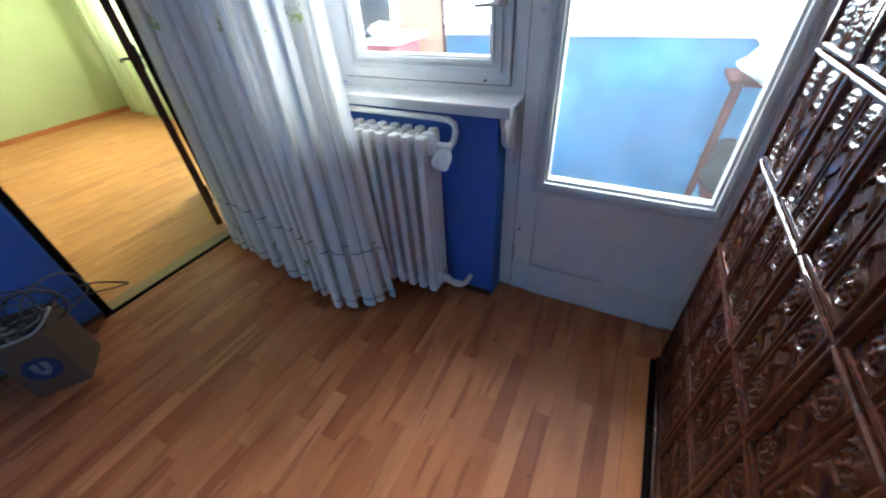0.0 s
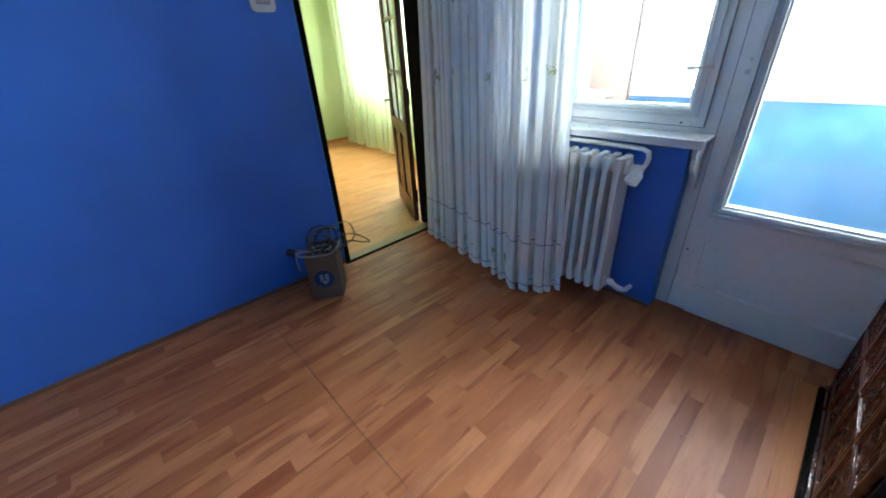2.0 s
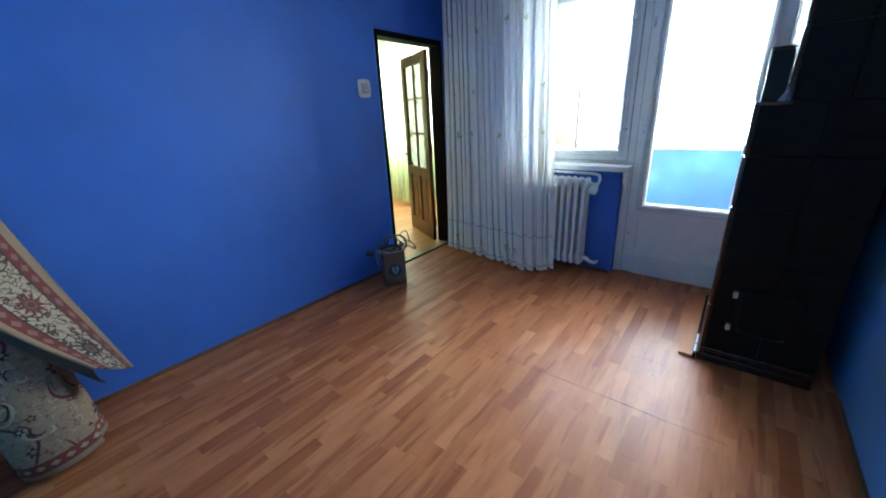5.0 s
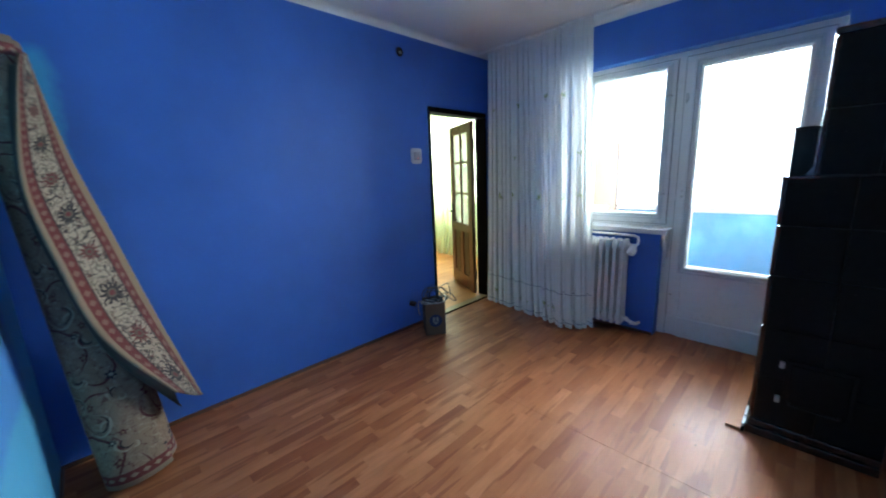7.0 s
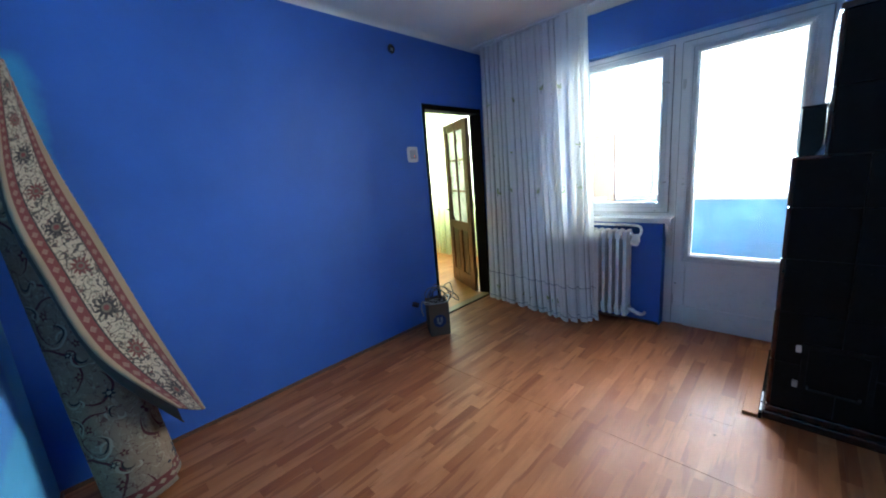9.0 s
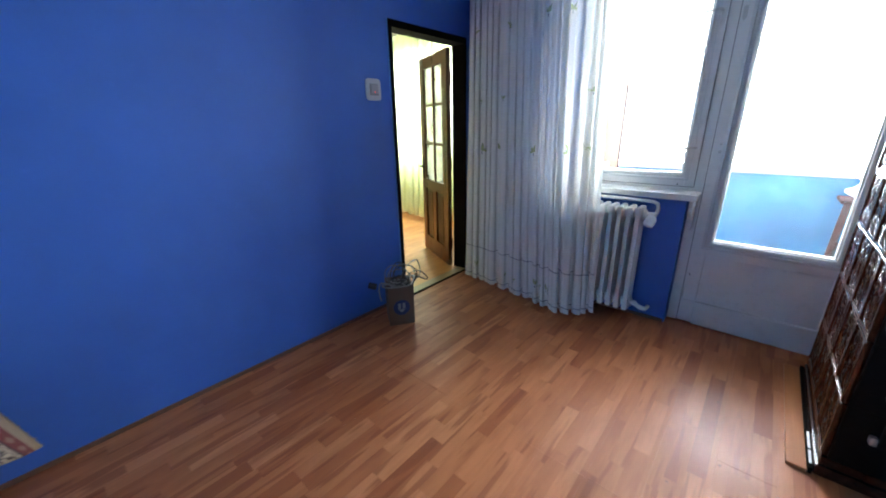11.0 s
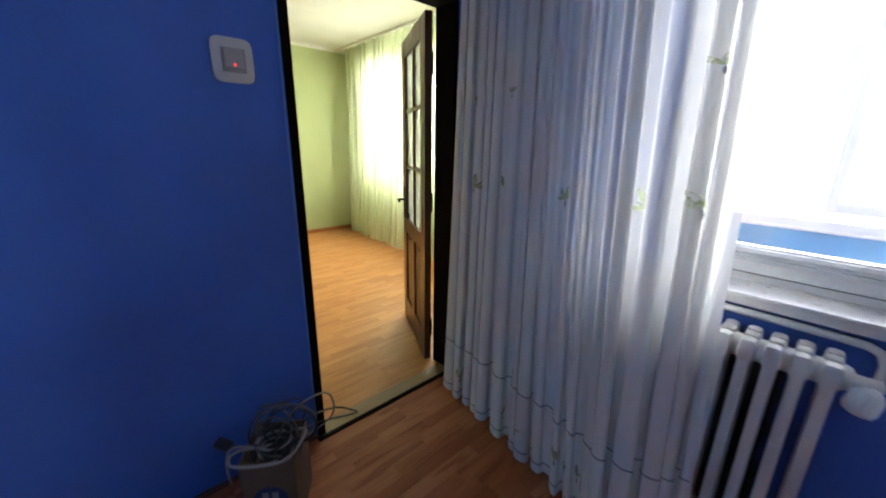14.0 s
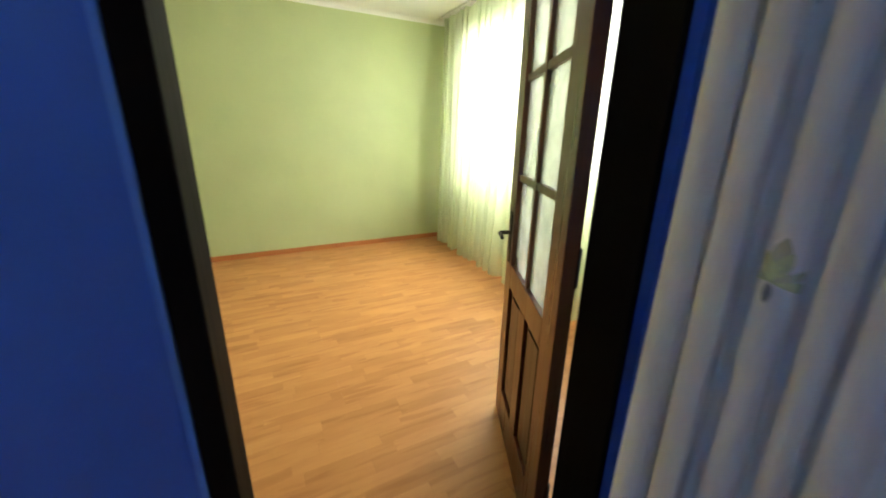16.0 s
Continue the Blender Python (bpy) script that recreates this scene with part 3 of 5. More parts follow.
for x0, x1, y0, y1, lab in ((WEST, WEST + 0.012, SOUTH, D0 - 0.002, "thin brown skirting along the blue wall"), (WEST + 0.012, EAST, SOUTH, SOUTH + 0.012, "thin brown skirting along the patchy wall"),
                            (EAST - 0.012, EAST, SOUTH + 0.012, 0.2, "thin brown skirting beside the stove"), (WEST + 0.05, -0.343, NORTH - 0.012, NORTH, "thin brown skirting under the window"),
                            (-5.95, -5.932, -1.5, 2.7, "brown skirting along the green wall"), (-5.932, WEST - 0.13, 2.682, 2.7, "brown skirting under the green room window")):
    green = x0 < -3
    structure("baseboard", boxes((x0, x1, y0, y1, 0.0, 0.055 if green else 0.022), bevel=0.003), strip_wood if green else skirting_wood, lab)

# reveal linings of the recessed window and balcony door, 3 mm proud
structure("reveal", boxes((W0, D2 - 0.003, NORTH + 0.001, FRAME_Y, LINTEL - 0.003, LINTEL + 0.002), (D2 - 0.003, D2 + 0.001, NORTH + 0.001, FRAME_Y, 0, LINTEL - 0.003),
                          (WD - 0.039, WD - 0.035, NORTH + 0.001, FRAME_Y + 0.01, 0, SILL - 0.02)), reveal_paint, "pale blue painted reveal round the balcony door")

# ---- doorway to the green room ----
frame_1 = thing("door_frame", "black-brown wooden frame of the doorway", "door frame")
frame_1["kind"] = "structure"
FX0, FX1 = WEST - 0.135, WEST + 0.006
part("jamb", boxes((FX0, FX1, D0, D0 + 0.034, 0, DTOP - 0.045), bevel=0.003), frame_wood, frame_1)
part("jamb", boxes((FX0, FX1, D1 - 0.022, D1, 0, DTOP - 0.045), bevel=0.003), frame_wood, frame_1)
part("head", boxes((FX0, FX1, D0, D1, DTOP - 0.045, DTOP), bevel=0.003), frame_wood, frame_1)
part("edge_strip", boxes((WEST - 0.004, WEST + 0.005, D0 - 0.010, D0 - 0.001, 0.03, DTOP), bevel=0.003), lit_edge_paint, frame_1, "rounded blue plaster edge with its bright line painted in")
thr = thing("threshold", "beige worn threshold board with a dark metal edge", "threshold")
thr["kind"] = "structure"
part("board", boxes((WEST - 0.072, WEST + 0.012, D0 + 0.035, D1 - 0.023, -0.008, 0.006), bevel=0.002), sill_stone, thr)
part("edge_strip", boxes((WEST + 0.013, WEST + 0.036, D0 - 0.01, D1 - 0.03, -0.008, 0.008), bevel=0.003), frame_wood, thr, "dark edge strip")

# door leaf, swung into the green room
LEAF_W, LEAF_H = 0.68, 1.955
leaf = thing("door_1", "brown wooden door with six milky panes standing open", "door", at=(-2.212, 1.078, 0.010))
leaf.rotation_euler = (0, 0, math.atan2(1.345 - 1.058, -2.80 + 2.212))
leaf["kind"] = "structure"
T0, T1 = -0.002, 0.038
ST = 0.105
part("stile", boxes((-0.010, ST, T0, T1, 0, LEAF_H), bevel=0.003), leaf_wood, leaf)
part("stile", boxes((LEAF_W - ST, LEAF_W, T0, T1, 0, LEAF_H), bevel=0.003), leaf_wood, leaf)
for z0, z1 in ((0, 0.17), (0.70, 0.80), (LEAF_H - 0.10, LEAF_H)):
    part("rail", boxes((ST, LEAF_W - ST, T0, T1, z0, z1), bevel=0.003), leaf_wood, leaf)
MX = LEAF_W / 2
part("mullion", boxes((MX - 0.045, MX + 0.045, T0, T1, 0.17, 0.70), bevel=0.003), leaf_wood, leaf)
for x0, x1 in ((ST, MX - 0.045), (MX + 0.045, LEAF_W - ST)):
    part("panel", boxes((x0, x1, 0.012, 0.024, 0.17, 0.70), (x0 + 0.03, x1 - 0.03, 0.006, 0.030, 0.20, 0.67), bevel=0.003), dark_wood, leaf)
ZS = (0.80, 1.165, 1.525, LEAF_H - 0.10)
part("glazing_bar", boxes((MX - 0.014, MX + 0.014, 0.004, 0.032, 0.80, ZS[3]), bevel=0.003), leaf_wood, leaf)
for z in ZS[1:3]:
    part("glazing_bar", boxes((ST, MX - 0.014, 0.005, 0.031, z - 0.013, z + 0.013), bevel=0.003), leaf_wood, leaf)
    part("glazing_bar", boxes((MX + 0.014, LEAF_W - ST, 0.005, 0.031, z - 0.013, z + 0.013), bevel=0.003), leaf_wood, leaf)
for z0, z1 in zip(ZS, ZS[1:]):
    for x0, x1 in ((ST, MX - 0.014), (MX + 0.014, LEAF_W - ST)):
        pane = part("pane", boxes((x0 - 0.004, x1 + 0.004, 0.016, 0.020, z0, z1)), frosted_glass, leaf)
        pane.visible_shadow = False
for side, s in ((T0, -1), (T1, 1)):
    plate = part("handle_plate", boxes((LEAF_W - 0.075, LEAF_W - 0.035, min(side, side + s * 0.004), max(side, side + s * 0.004), 0.80, 1.02), bevel=0.0015), black_iron, leaf)
    part("lever", tube([(LEAF_W - 0.055, side, 0.93), (LEAF_W - 0.055, side + s * 0.045, 0.93), (LEAF_W - 0.065, side + s * 0.050, 0.93), (LEAF_W - 0.13, side + s * 0.050, 0.927)], 0.008), black_iron, leaf, "black metal lever")
for z in (0.22, 1.0, 1.72):
    part("hinge", lathe([(0.009, z - 0.055), (0.011, z - 0.05), (0.011, z + 0.05), (0.009, z + 0.055)], 10), black_iron, leaf)

# ---- window and balcony door ----
win = thing("window_1", "white painted wooden casement window above the radiator", "window")
win["kind"] = "structure"
Y0, Y1 = FRAME_Y, FRAME_Y + 0.055
part("window_frame", boxes((W0, W0 + 0.04, Y0 + 0.012, Y1 + 0.02, SILL + 0.015, LINTEL - 0.006), (WD - 0.045, WD + 0.026, Y0 + 0.012, Y1 + 0.02, SILL, LINTEL - 0.006), (WD - 0.040, WD + 0.026, Y0 + 0.012, Y1 + 0.02, 0.0, SILL),
                           (W0 + 0.04, WD - 0.045, Y0 + 0.012, Y1 + 0.02, SILL + 0.001, 0.950), (W0 + 0.04, D2 - 0.004, Y0 + 0.014, Y1 + 0.018, LINTEL - 0.058, LINTEL - 0.003), bevel=0.003), white_enamel, win)
GX0, GX1, GZ0, GZ1 = -0.975, -0.385, 1.005, 2.145
sash = part("sash", boxes((GX0 - 0.075, GX0, Y0, Y1, 0.942, 2.185), (GX1, GX1 + 0.055, Y0, Y1, 0.942, 2.185), (GX0, GX1, Y0, Y1, 0.942, GZ0), (GX0, GX1, Y0, Y1, GZ1, 2.185), bevel=0.004), white_enamel, win)
part("glazing_bead", bead_frame(GX0, GX1, GZ0, GZ1, ((-0.024, Y0 + 0.002), (-0.024, Y0 - 0.008), (-0.010, Y0 - 0.010), (-0.008, Y0 - 0.001), (0.003, Y0 - 0.002), (0.005, Y0 - 0.009), (0.017, Y0 - 0.004), (0.018, Y0 + 0.008), (0.024, Y0 + 0.011), (0.025, Y0 + 0.040))), bead_enamel, sash)
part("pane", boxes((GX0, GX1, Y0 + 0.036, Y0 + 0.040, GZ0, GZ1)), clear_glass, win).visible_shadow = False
for z in (1.185, 1.93):
    part("handle", tube([(GX1 + 0.03, Y0, z), (GX1 + 0.03, Y0 - 0.03, z), (GX1 + 0.02, Y0 - 0.038, z), (GX1 - 0.06, Y0 - 0.036, z - 0.004)], [0.007, 0.007, 0.007, 0.004]), steel, win, "small worn steel lever")
part("joint", boxes((GX1 + 0.055, GX1 + 0.059, Y0 + 0.006, Y0 + 0.013, 0.942, 2.185), (GX0 - 0.079, GX0 - 0.075, Y0 + 0.006, Y0 + 0.013, 0.942, 2.185), (GX0 - 0.075, GX1 + 0.055, Y0 + 0.006, Y0 + 0.013, 0.938, 0.942), (GX0 - 0.075, GX1 + 0.055, Y0 + 0.006, Y0 + 0.015, 2.185, 2.189)), joint_shade, win, "joint round the sash with its shade as dark strips")
part("drain_hole", lathe([(0.004, 0), (0.005, 0.001), (0.005, 0.003)], 10, pose(-0.42, Y0 - 0.0005, 0.955, 90)), dark_void, win)
sill = tagged(part("window_sill", boxes((W0 + 0.002, WD + 0.022, 1.105, Y0 + 0.010, SILL, SILL + 0.014), (W0 + 0.002, WD + 0.020, 1.115, NORTH - 0.002, SILL - 0.028, SILL), bevel=0.004), white_enamel, win), "white painted wooden sill")
# scrolled end bracket under the sill
bm = bmesh.new()
prof = [(1.118, SILL - 0.03), (1.118, SILL - 0.05), (1.135, SILL - 0.075), (1.13, SILL - 0.10), (1.145, SILL - 0.125), (1.175, SILL - 0.15), (1.20, SILL - 0.16), (1.235, SILL - 0.235), (Y0, SILL - 0.24), (Y0, SILL - 0.03)]
fa = [bm.verts.new((WD - 0.014, y, z)) for y, z in prof]
fb = [bm.verts.new((WD + 0.004, y, z)) for y, z in prof]
bm.faces.new(fa)
bm.faces.new(fb[::-1])
for k in range(len(prof)):
    bm.faces.new((fa[k], fb[k], fb[(k + 1) % len(prof)], fa[(k + 1) % len(prof)]))
part("bracket", bm, white_enamel, win, "white scrolled bracket")

bd = thing("door_2", "white painted wooden balcony door with tall glass pane", "door")
bd["kind"] = "structure"
X0, X1, BG0, BG1, BZ0, BZ1, BTOP = -0.272, 0.485, -0.188, 0.412, 0.582, 2.125, 2.185
part("stile", boxes((X0, BG0, Y0 - 0.004, Y1, 0.012, BTOP), bevel=0.004), white_enamel, bd)
part("stile", boxes((BG1, X1, Y0 - 0.004, Y1, 0.012, BTOP), bevel=0.004), white_enamel, bd)
for z0, z1 in ((0.004, 0.17), (0.50, BZ0), (BZ1, BTOP)):
    part("rail", boxes((BG0, BG1, Y0 - 0.004, Y1, z0, z1), bevel=0.004), white_enamel, bd)
part("panel", boxes((BG0, BG1, Y0 + 0.012, Y0 + 0.03, 0.17, 0.50)), white_enamel, bd)
part("glazing_bead", bead_frame(BG0, BG1, BZ0, BZ1, ((-0.030, Y0), (-0.030, Y0 - 0.014), (-0.014, Y0 - 0.018), (-0.011, Y0 - 0.006), (0.002, Y0 - 0.007), (0.004, Y0 - 0.016), (0.018, Y0 - 0.011), (0.019, Y0 + 0.004), (0.028, Y0 + 0.008), (0.029, Y0 + 0.044))), bead_enamel, bd)
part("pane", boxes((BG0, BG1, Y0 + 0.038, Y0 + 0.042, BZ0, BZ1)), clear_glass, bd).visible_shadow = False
part("rebate", boxes((X0 - 0.02, X0 + 0.016, Y1 + 0.001, Y1 + 0.03, 0.012, LINTEL - 0.006), (X1 - 0.016, D2 - 0.004, Y1 + 0.001, Y1 + 0.03, 0.012, LINTEL - 0.006), (X0 + 0.016, X1 - 0.016, Y1 + 0.001, Y1 + 0.03, BTOP - 0.02, LINTEL - 0.006)), white_enamel, bd)
part("right_jamb", boxes((X1 + 0.004, D2 - 0.006, Y0 + 0.008, Y1 + 0.02, 0, LINTEL - 0.03), bevel=0.003), white_enamel, bd)
for z, r in ((1.165, 0.010), (1.21, 0.006), (0.36, 0.005)):
    part("lock_hole", lathe([(r * 0.6, 0), (r, 0.001), (r, 0.004), (r * 0.5, 0.006)], 12, pose(-0.232 if z > 1 else -0.25, Y0 - 0.003, z, 90)), steel if z > 1 else dark_void, bd)
part("hook", boxes((-0.262, -0.242, Y0 - 0.012, Y0 - 0.003, 1.87, 1.93), (-0.256, -0.248, Y0 - 0.022, Y0 - 0.010, 1.86, 1.89), bevel=0.002), steel, bd, "worn metal hook")
part("hinge", tube([(-0.270, Y0 - 0.008, 0.19), (-0.270, Y0 - 0.008, 0.26)], 0.007), steel, bd, "paint-spotted hinge")
part("joint", boxes((X0 - 0.004, X0, Y0 + 0.004, Y0 + 0.011, 0.012, BTOP), (X1, X1 + 0.004, Y0 + 0.002, Y0 + 0.009, 0.012, BTOP), (X0, X1, Y0 + 0.004, Y0 + 0.013, BTOP, BTOP + 0.005)), joint_shade, bd, "joint round the door with its shade as dark strips")
part("weather_bar", boxes((X0 + 0.01, X1 - 0.01, Y0 - 0.012, Y0 - 0.004, 0.155, 0.175), bevel=0.004), white_enamel, bd)
structure("door_sill", boxes((WD - 0.03, D2, Y0 + 0.03, 1.36, -0.009, 0.006), bevel=0.003), frame_wood, "dark wooden sill under the balcony door")

# ---- tiled stove ----
SX0, SX1, SY0, SY1 = 0.392, 0.852, 0.225, 1.06
LEDGE, STOVE_TOP, BX0 = 1.335, 1.94, 0.492
ROWS_Z = (0.085, 0.335, 0.600, 0.865, 1.110, 1.335)
stove = thing("tiled_stove", "dark brown glazed tile stove with relief ornament", "stove")
part("core", boxes((SX0 + 0.02, SX1, SY0 + 0.02, SY1, 0.0, LEDGE - 0.012), (BX0 + 0.02, SX1, SY0 + 0.02, SY1, LEDGE - 0.012, STOVE_TOP - 0.02)), grout, stove)
part("plinth", boxes((SX0 - 0.012, SX1, SY0 - 0.012, SY1, 0.0, 0.045), (SX0 - 0.004, SX1, SY0 - 0.004, SY1, 0.045, 0.083), bevel=0.008), glaze_brown, stove, "chipped glazed plinth")
part("ledge", boxes((SX0 - 0.006, BX0 + 0.02, SY0 - 0.006, SY1, LEDGE - 0.012, LEDGE + 0.006), bevel=0.006), glaze_brown, stove)
part("cap", boxes((BX0 - 0.008, SX1, SY0 - 0.008, SY1, STOVE_TOP - 0.03, STOVE_TOP), bevel=0.010), glaze_brown, stove)


def tile_mesh(w, h):
    """A relief tile in the xz plane that faces -y: round ribs, a shelf-like rim and low rosettes on a sunken field."""
    bm = bmesh.new()
    g = 0.002
    add_box(bm, g, w - g, 0.004, 0.02, g, h - g)
    for x, r in ((g + 0.010, 0.012), (w / 2 - 0.008, 0.0055), (w / 2 + 0.008, 0.0055), (w - g - 0.010, 0.012)):
        add_tube(bm, [(x, 0.006, g + 0.004), (x, 0.006, h / 2), (x, 0.006, h - g - 0.004)], r, 10)
    for z in (g + 0.006, h - g - 0.006):
        add_tube(bm, [(g, 0.003, z), (w / 2, 0.003, z), (w - g, 0.003, z)], 0.0065, 8)
    # cast relief: a rosette at each end and a curling leaf scroll between them
    half, span, nu, nv = w / 2 - 0.036, h - 0.030, 26, 72

    def swell(a, b):
        """Height of the ornament at a across and b along a half panel, from its centre."""
        out = 0.0
        for sign in (-1, 1):
            dx, dz = a, b - sign * (span / 2 - 0.036)
            r, th = math.hypot(dx, dz), math.atan2(dz, dx)
            petal = 0.5 + 0.5 * math.cos(6 * th)
            out = max(out, 0.0085 * math.exp(-(r / 0.007) ** 2), 0.0060 * math.exp(-((r - 0.015) / 0.0055) ** 2) * (0.25 + 0.75 * petal), 0.0045 * math.exp(-((r - 0.028) / 0.0028) ** 2))
        if abs(b) < span / 2 - 0.060:
            q = 2 * math.pi * b / 0.085
            stem = a - 0.012 * math.sin(q)
            out = max(out, 0.0055 * math.exp(-(stem / 0.0035) ** 2))
            for sign in (-1, 1):
                leaf = a - sign * (0.021 + 0.006 * math.sin(2 * q + sign))
                out = max(out, 0.0060 * math.exp(-(leaf / 0.0055) ** 2) * max(0.0, math.sin(q + 0.8 * sign)) ** 0.7)
        return out

    for mid in (0.026 + half / 2, w - 0.026 - half / 2):
        net = []
        for iu in range(nu + 1):
            a = (iu / nu - 0.5) * half
            net.append([bm.verts.new((mid + a, 0.0038 - swell(a, (iv / nv - 0.5) * span) + 0.0006 * math.sin(90 * a + 40 * iv / nv), 0.015 + span * iv / nv)) for iv in range(nv + 1)])
        for c0, c1 in zip(net, net[1:]):
            for iv in range(nv):
                bm.faces.new((c0[iv], c1[iv], c1[iv + 1], c0[iv + 1]))
    data = bpy.data.meshes.new("tile")
    bmesh.ops.recalc_face_normals(bm, faces=bm.faces)
    bm.to_mesh(data)
    bm.free()
    data.materials.append(glaze_brown)
    data.shade_smooth()
    data.set_sharp_from_angle(angle=radians(45))
    return data


def lay_tiles(origin, turn, width, rows, count):
    w = width / count
    for z0, z1 in zip(rows, rows[1:]):
        key = (round(w, 4), round(z1 - z0, 4))
        if key not in TILES:
            TILES[key] = tile_mesh(*key)
        for k in range(count):
            ob = new("tile", TILES[key])
            ob.parent = stove
            x, y = origin
            d = Vector((math.cos(radians(turn)), math.sin(radians(turn))))
            ob.matrix_basis = pose(x + d.x * w * k, y + d.y * w * k, z0, random.uniform(-0.5, 0.5), 0, turn + random.uniform(-0.4, 0.4))


TILES = {}
lay_tiles((SX0, SY1), -90, SY1 - SY0 - 0.012, ROWS_Z, 4)
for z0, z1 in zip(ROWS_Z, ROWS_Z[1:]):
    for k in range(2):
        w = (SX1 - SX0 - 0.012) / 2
        part("side_tile", boxes((SX0 + 0.012 + k * w + 0.001, SX0 + 0.012 + (k + 1) * w - 0.001, SY0, SY0 + 0.021, z0 + 0.001, z1 - 0.001), bevel=0.004), shaded_side_glaze, stove)
UP = (LEDGE + 0.008, 1.62, STOVE_TOP - 0.03)
lay_tiles((BX0, SY1), -90, SY1 - SY0 - 0.012, UP, 4)
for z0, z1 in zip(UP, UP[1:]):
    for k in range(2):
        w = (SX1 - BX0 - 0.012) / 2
        part("side_tile", boxes((BX0 + 0.012 + k * w + 0.001, BX0 + 0.012 + (k + 1) * w - 0.001, SY0, SY0 + 0.021, z0 + 0.001, z1 - 0.001), bevel=0.004), shaded_side_glaze, stove)
# fire door takes the same shaded colour as the tiles round it
fire = part("fire_door", boxes((0.50, 0.74, SY0 - 0.018, SY0 - 0.004, 0.22, 0.46), (0.52, 0.72, SY0 - 0.024, SY0 - 0.016, 0.24, 0.44), bevel=0.004), shaded_side_glaze, stove, "black cast iron fire door")
for z in (0.245, 0.43):
    part("latch", boxes((0.476, 0.496, SY0 - 0.030, SY0 - 0.002, z - 0.016, z + 0.012), (0.481, 0.491, SY0 - 0.036, SY0 - 0.026, z - 0.006, z + 0.020), bevel=0.003), steel, fire, "bright worn latch")
part("handle", tube([(0.53, SY0 - 0.024, 0.245), (0.53, SY0 - 0.05, 0.245), (0.70, SY0 - 0.05, 0.24), (0.70, SY0 - 0.024, 0.24)], 0.006), black_iron, fire)
part("flue_pipe", tube([(0.845, 0.30, 1.05), (0.88, 0.30, 1.05), (0.949, 0.30, 1.05)], 0.055, 14), black_iron, stove, "short dark flue pipe into the wall")

small_box = thing("metal_box", "small dark metal box on the stove ledge", "box", at=(0.405, 0.245, LEDGE + 0.006))
part("body", boxes((0.0, 0.078, 0, 0.13, 0, 0.205), bevel=0.006), black_iron, small_box)
part("lid", boxes((-0.003, 0.081, -0.003, 0.133, 0.205, 0.216), bevel=0.003), black_iron, small_box)
paper = tagged(part("paper_slip", grid_surface(lambda u, v: (0.46 + 0.028 * u, 0.232 + 0.004 * math.sin(3 * v), LEDGE + 0.007 + 0.05 * v * u), 4, 6), emblem_white), "curled white paper slip on the stove ledge", "paper")
paper.location = (0, -0.006, 0)

edge = thing("floor_trim", "worn orange wooden floor strip along the stove", "floor trim")
part("strip", boxes((0.300, 0.364, 0.205, 1.05, -0.002, 0.016), bevel=0.004), strip_wood, edge)
part("batten", boxes((0.365, 0.379, 0.205, 1.05, -0.002, 0.030), bevel=0.003), frame_wood, edge, "dark batten with chipped white paint")
for y0, y1 in ((0.235, 0.315), (0.33, 0.44)):
    part("paint_fleck", boxes((0.367, 0.376, y0, y1, 0.0295, 0.0315), bevel=0.001), white_enamel, edge, "white paint residue")

# ---- radiator ----
rad = thing("radiator", "white cast iron column radiator under the window sill", "radiator")
RX1, RY0, RY1, RZ0, RZ1, PITCH = -0.545, 0.985, 1.125, 0.085, 0.822, 0.056


def section_mesh():
    bm = bmesh.new()
    w = 0.0205
    # three columns, joined by rounded heads
    for cy in (RY0 + 0.016, RY0 + 0.052, RY1 - 0.052, RY1 - 0.016):
        add_box(bm, -w * 0.72, w * 0.72, cy - 0.0135, cy + 0.0135, RZ0 + 0.03, RZ1 - 0.03, bevel=0.008)
    for z0, z1 in ((RZ0, RZ0 + 0.075), (RZ1 - 0.075, RZ1 - 0.010)):
        add_box(bm, -w, w, RY0, RY1, z0, z1, bevel=0.0175)
    for cy in (RY0 + 0.022, ym, RY1 - 0.022):
        add_box(bm, -w * 0.95, w * 0.95, cy - 0.020, cy + 0.020, RZ1 - 0.055, RZ1, bevel=0.016)
    for z in (RZ0 + 0.05, RZ1 - 0.05):
        add_tube(bm, [(-PITCH / 2, ym, z), (PITCH / 2, ym, z)], 0.034, 14)
    add_box(bm, -w * 0.55, w * 0.55, RY0 + 0.012, RY1 - 0.012, RZ0 + 0.05, RZ1 - 0.05)
    data = bpy.data.meshes.new("radiator_section")
    bmesh.ops.recalc_face_normals(bm, faces=bm.faces)
    bm.to_mesh(data)
    bm.free()
    data.materials.append(radiator_enamel)
    data.shade_smooth()
    data.set_sharp_from_angle(angle=radians(50))
    return data


ym = (RY0 + RY1) / 2
sec = section_mesh()
for k in range(10):
    ob = new("section", sec)
    ob.parent = rad
    ob.location = (RX1 - 0.021 - k * PITCH, 0, 0)
part("plug", lathe([(0.027, 0), (0.03, 0.004), (0.03, 0.014), (0.018, 0.018), (0.018, 0.03)], 14, pose(RX1 + 0.002, ym, RZ1 - 0.05, 0, 90)), radiator_enamel, rad, smooth=True)
pipe = part("supply_pipe", tube([(-2.02, 1.130, 0.856), (-1.6, 1.130, 0.854), (-1.30, 1.130, 0.852), (-0.9, 1.130, 0.850), (-0.57, 1.130, 0.848), (-0.515, 1.128, 0.846), (-0.488, 1.124, 0.834), (-0.478, 1.112, 0.808), (-0.480, 1.095, 0.782), (-0.488, 1.075, 0.768)], 0.0115, 12), radiator_enamel, rad, "white painted supply pipe", True)
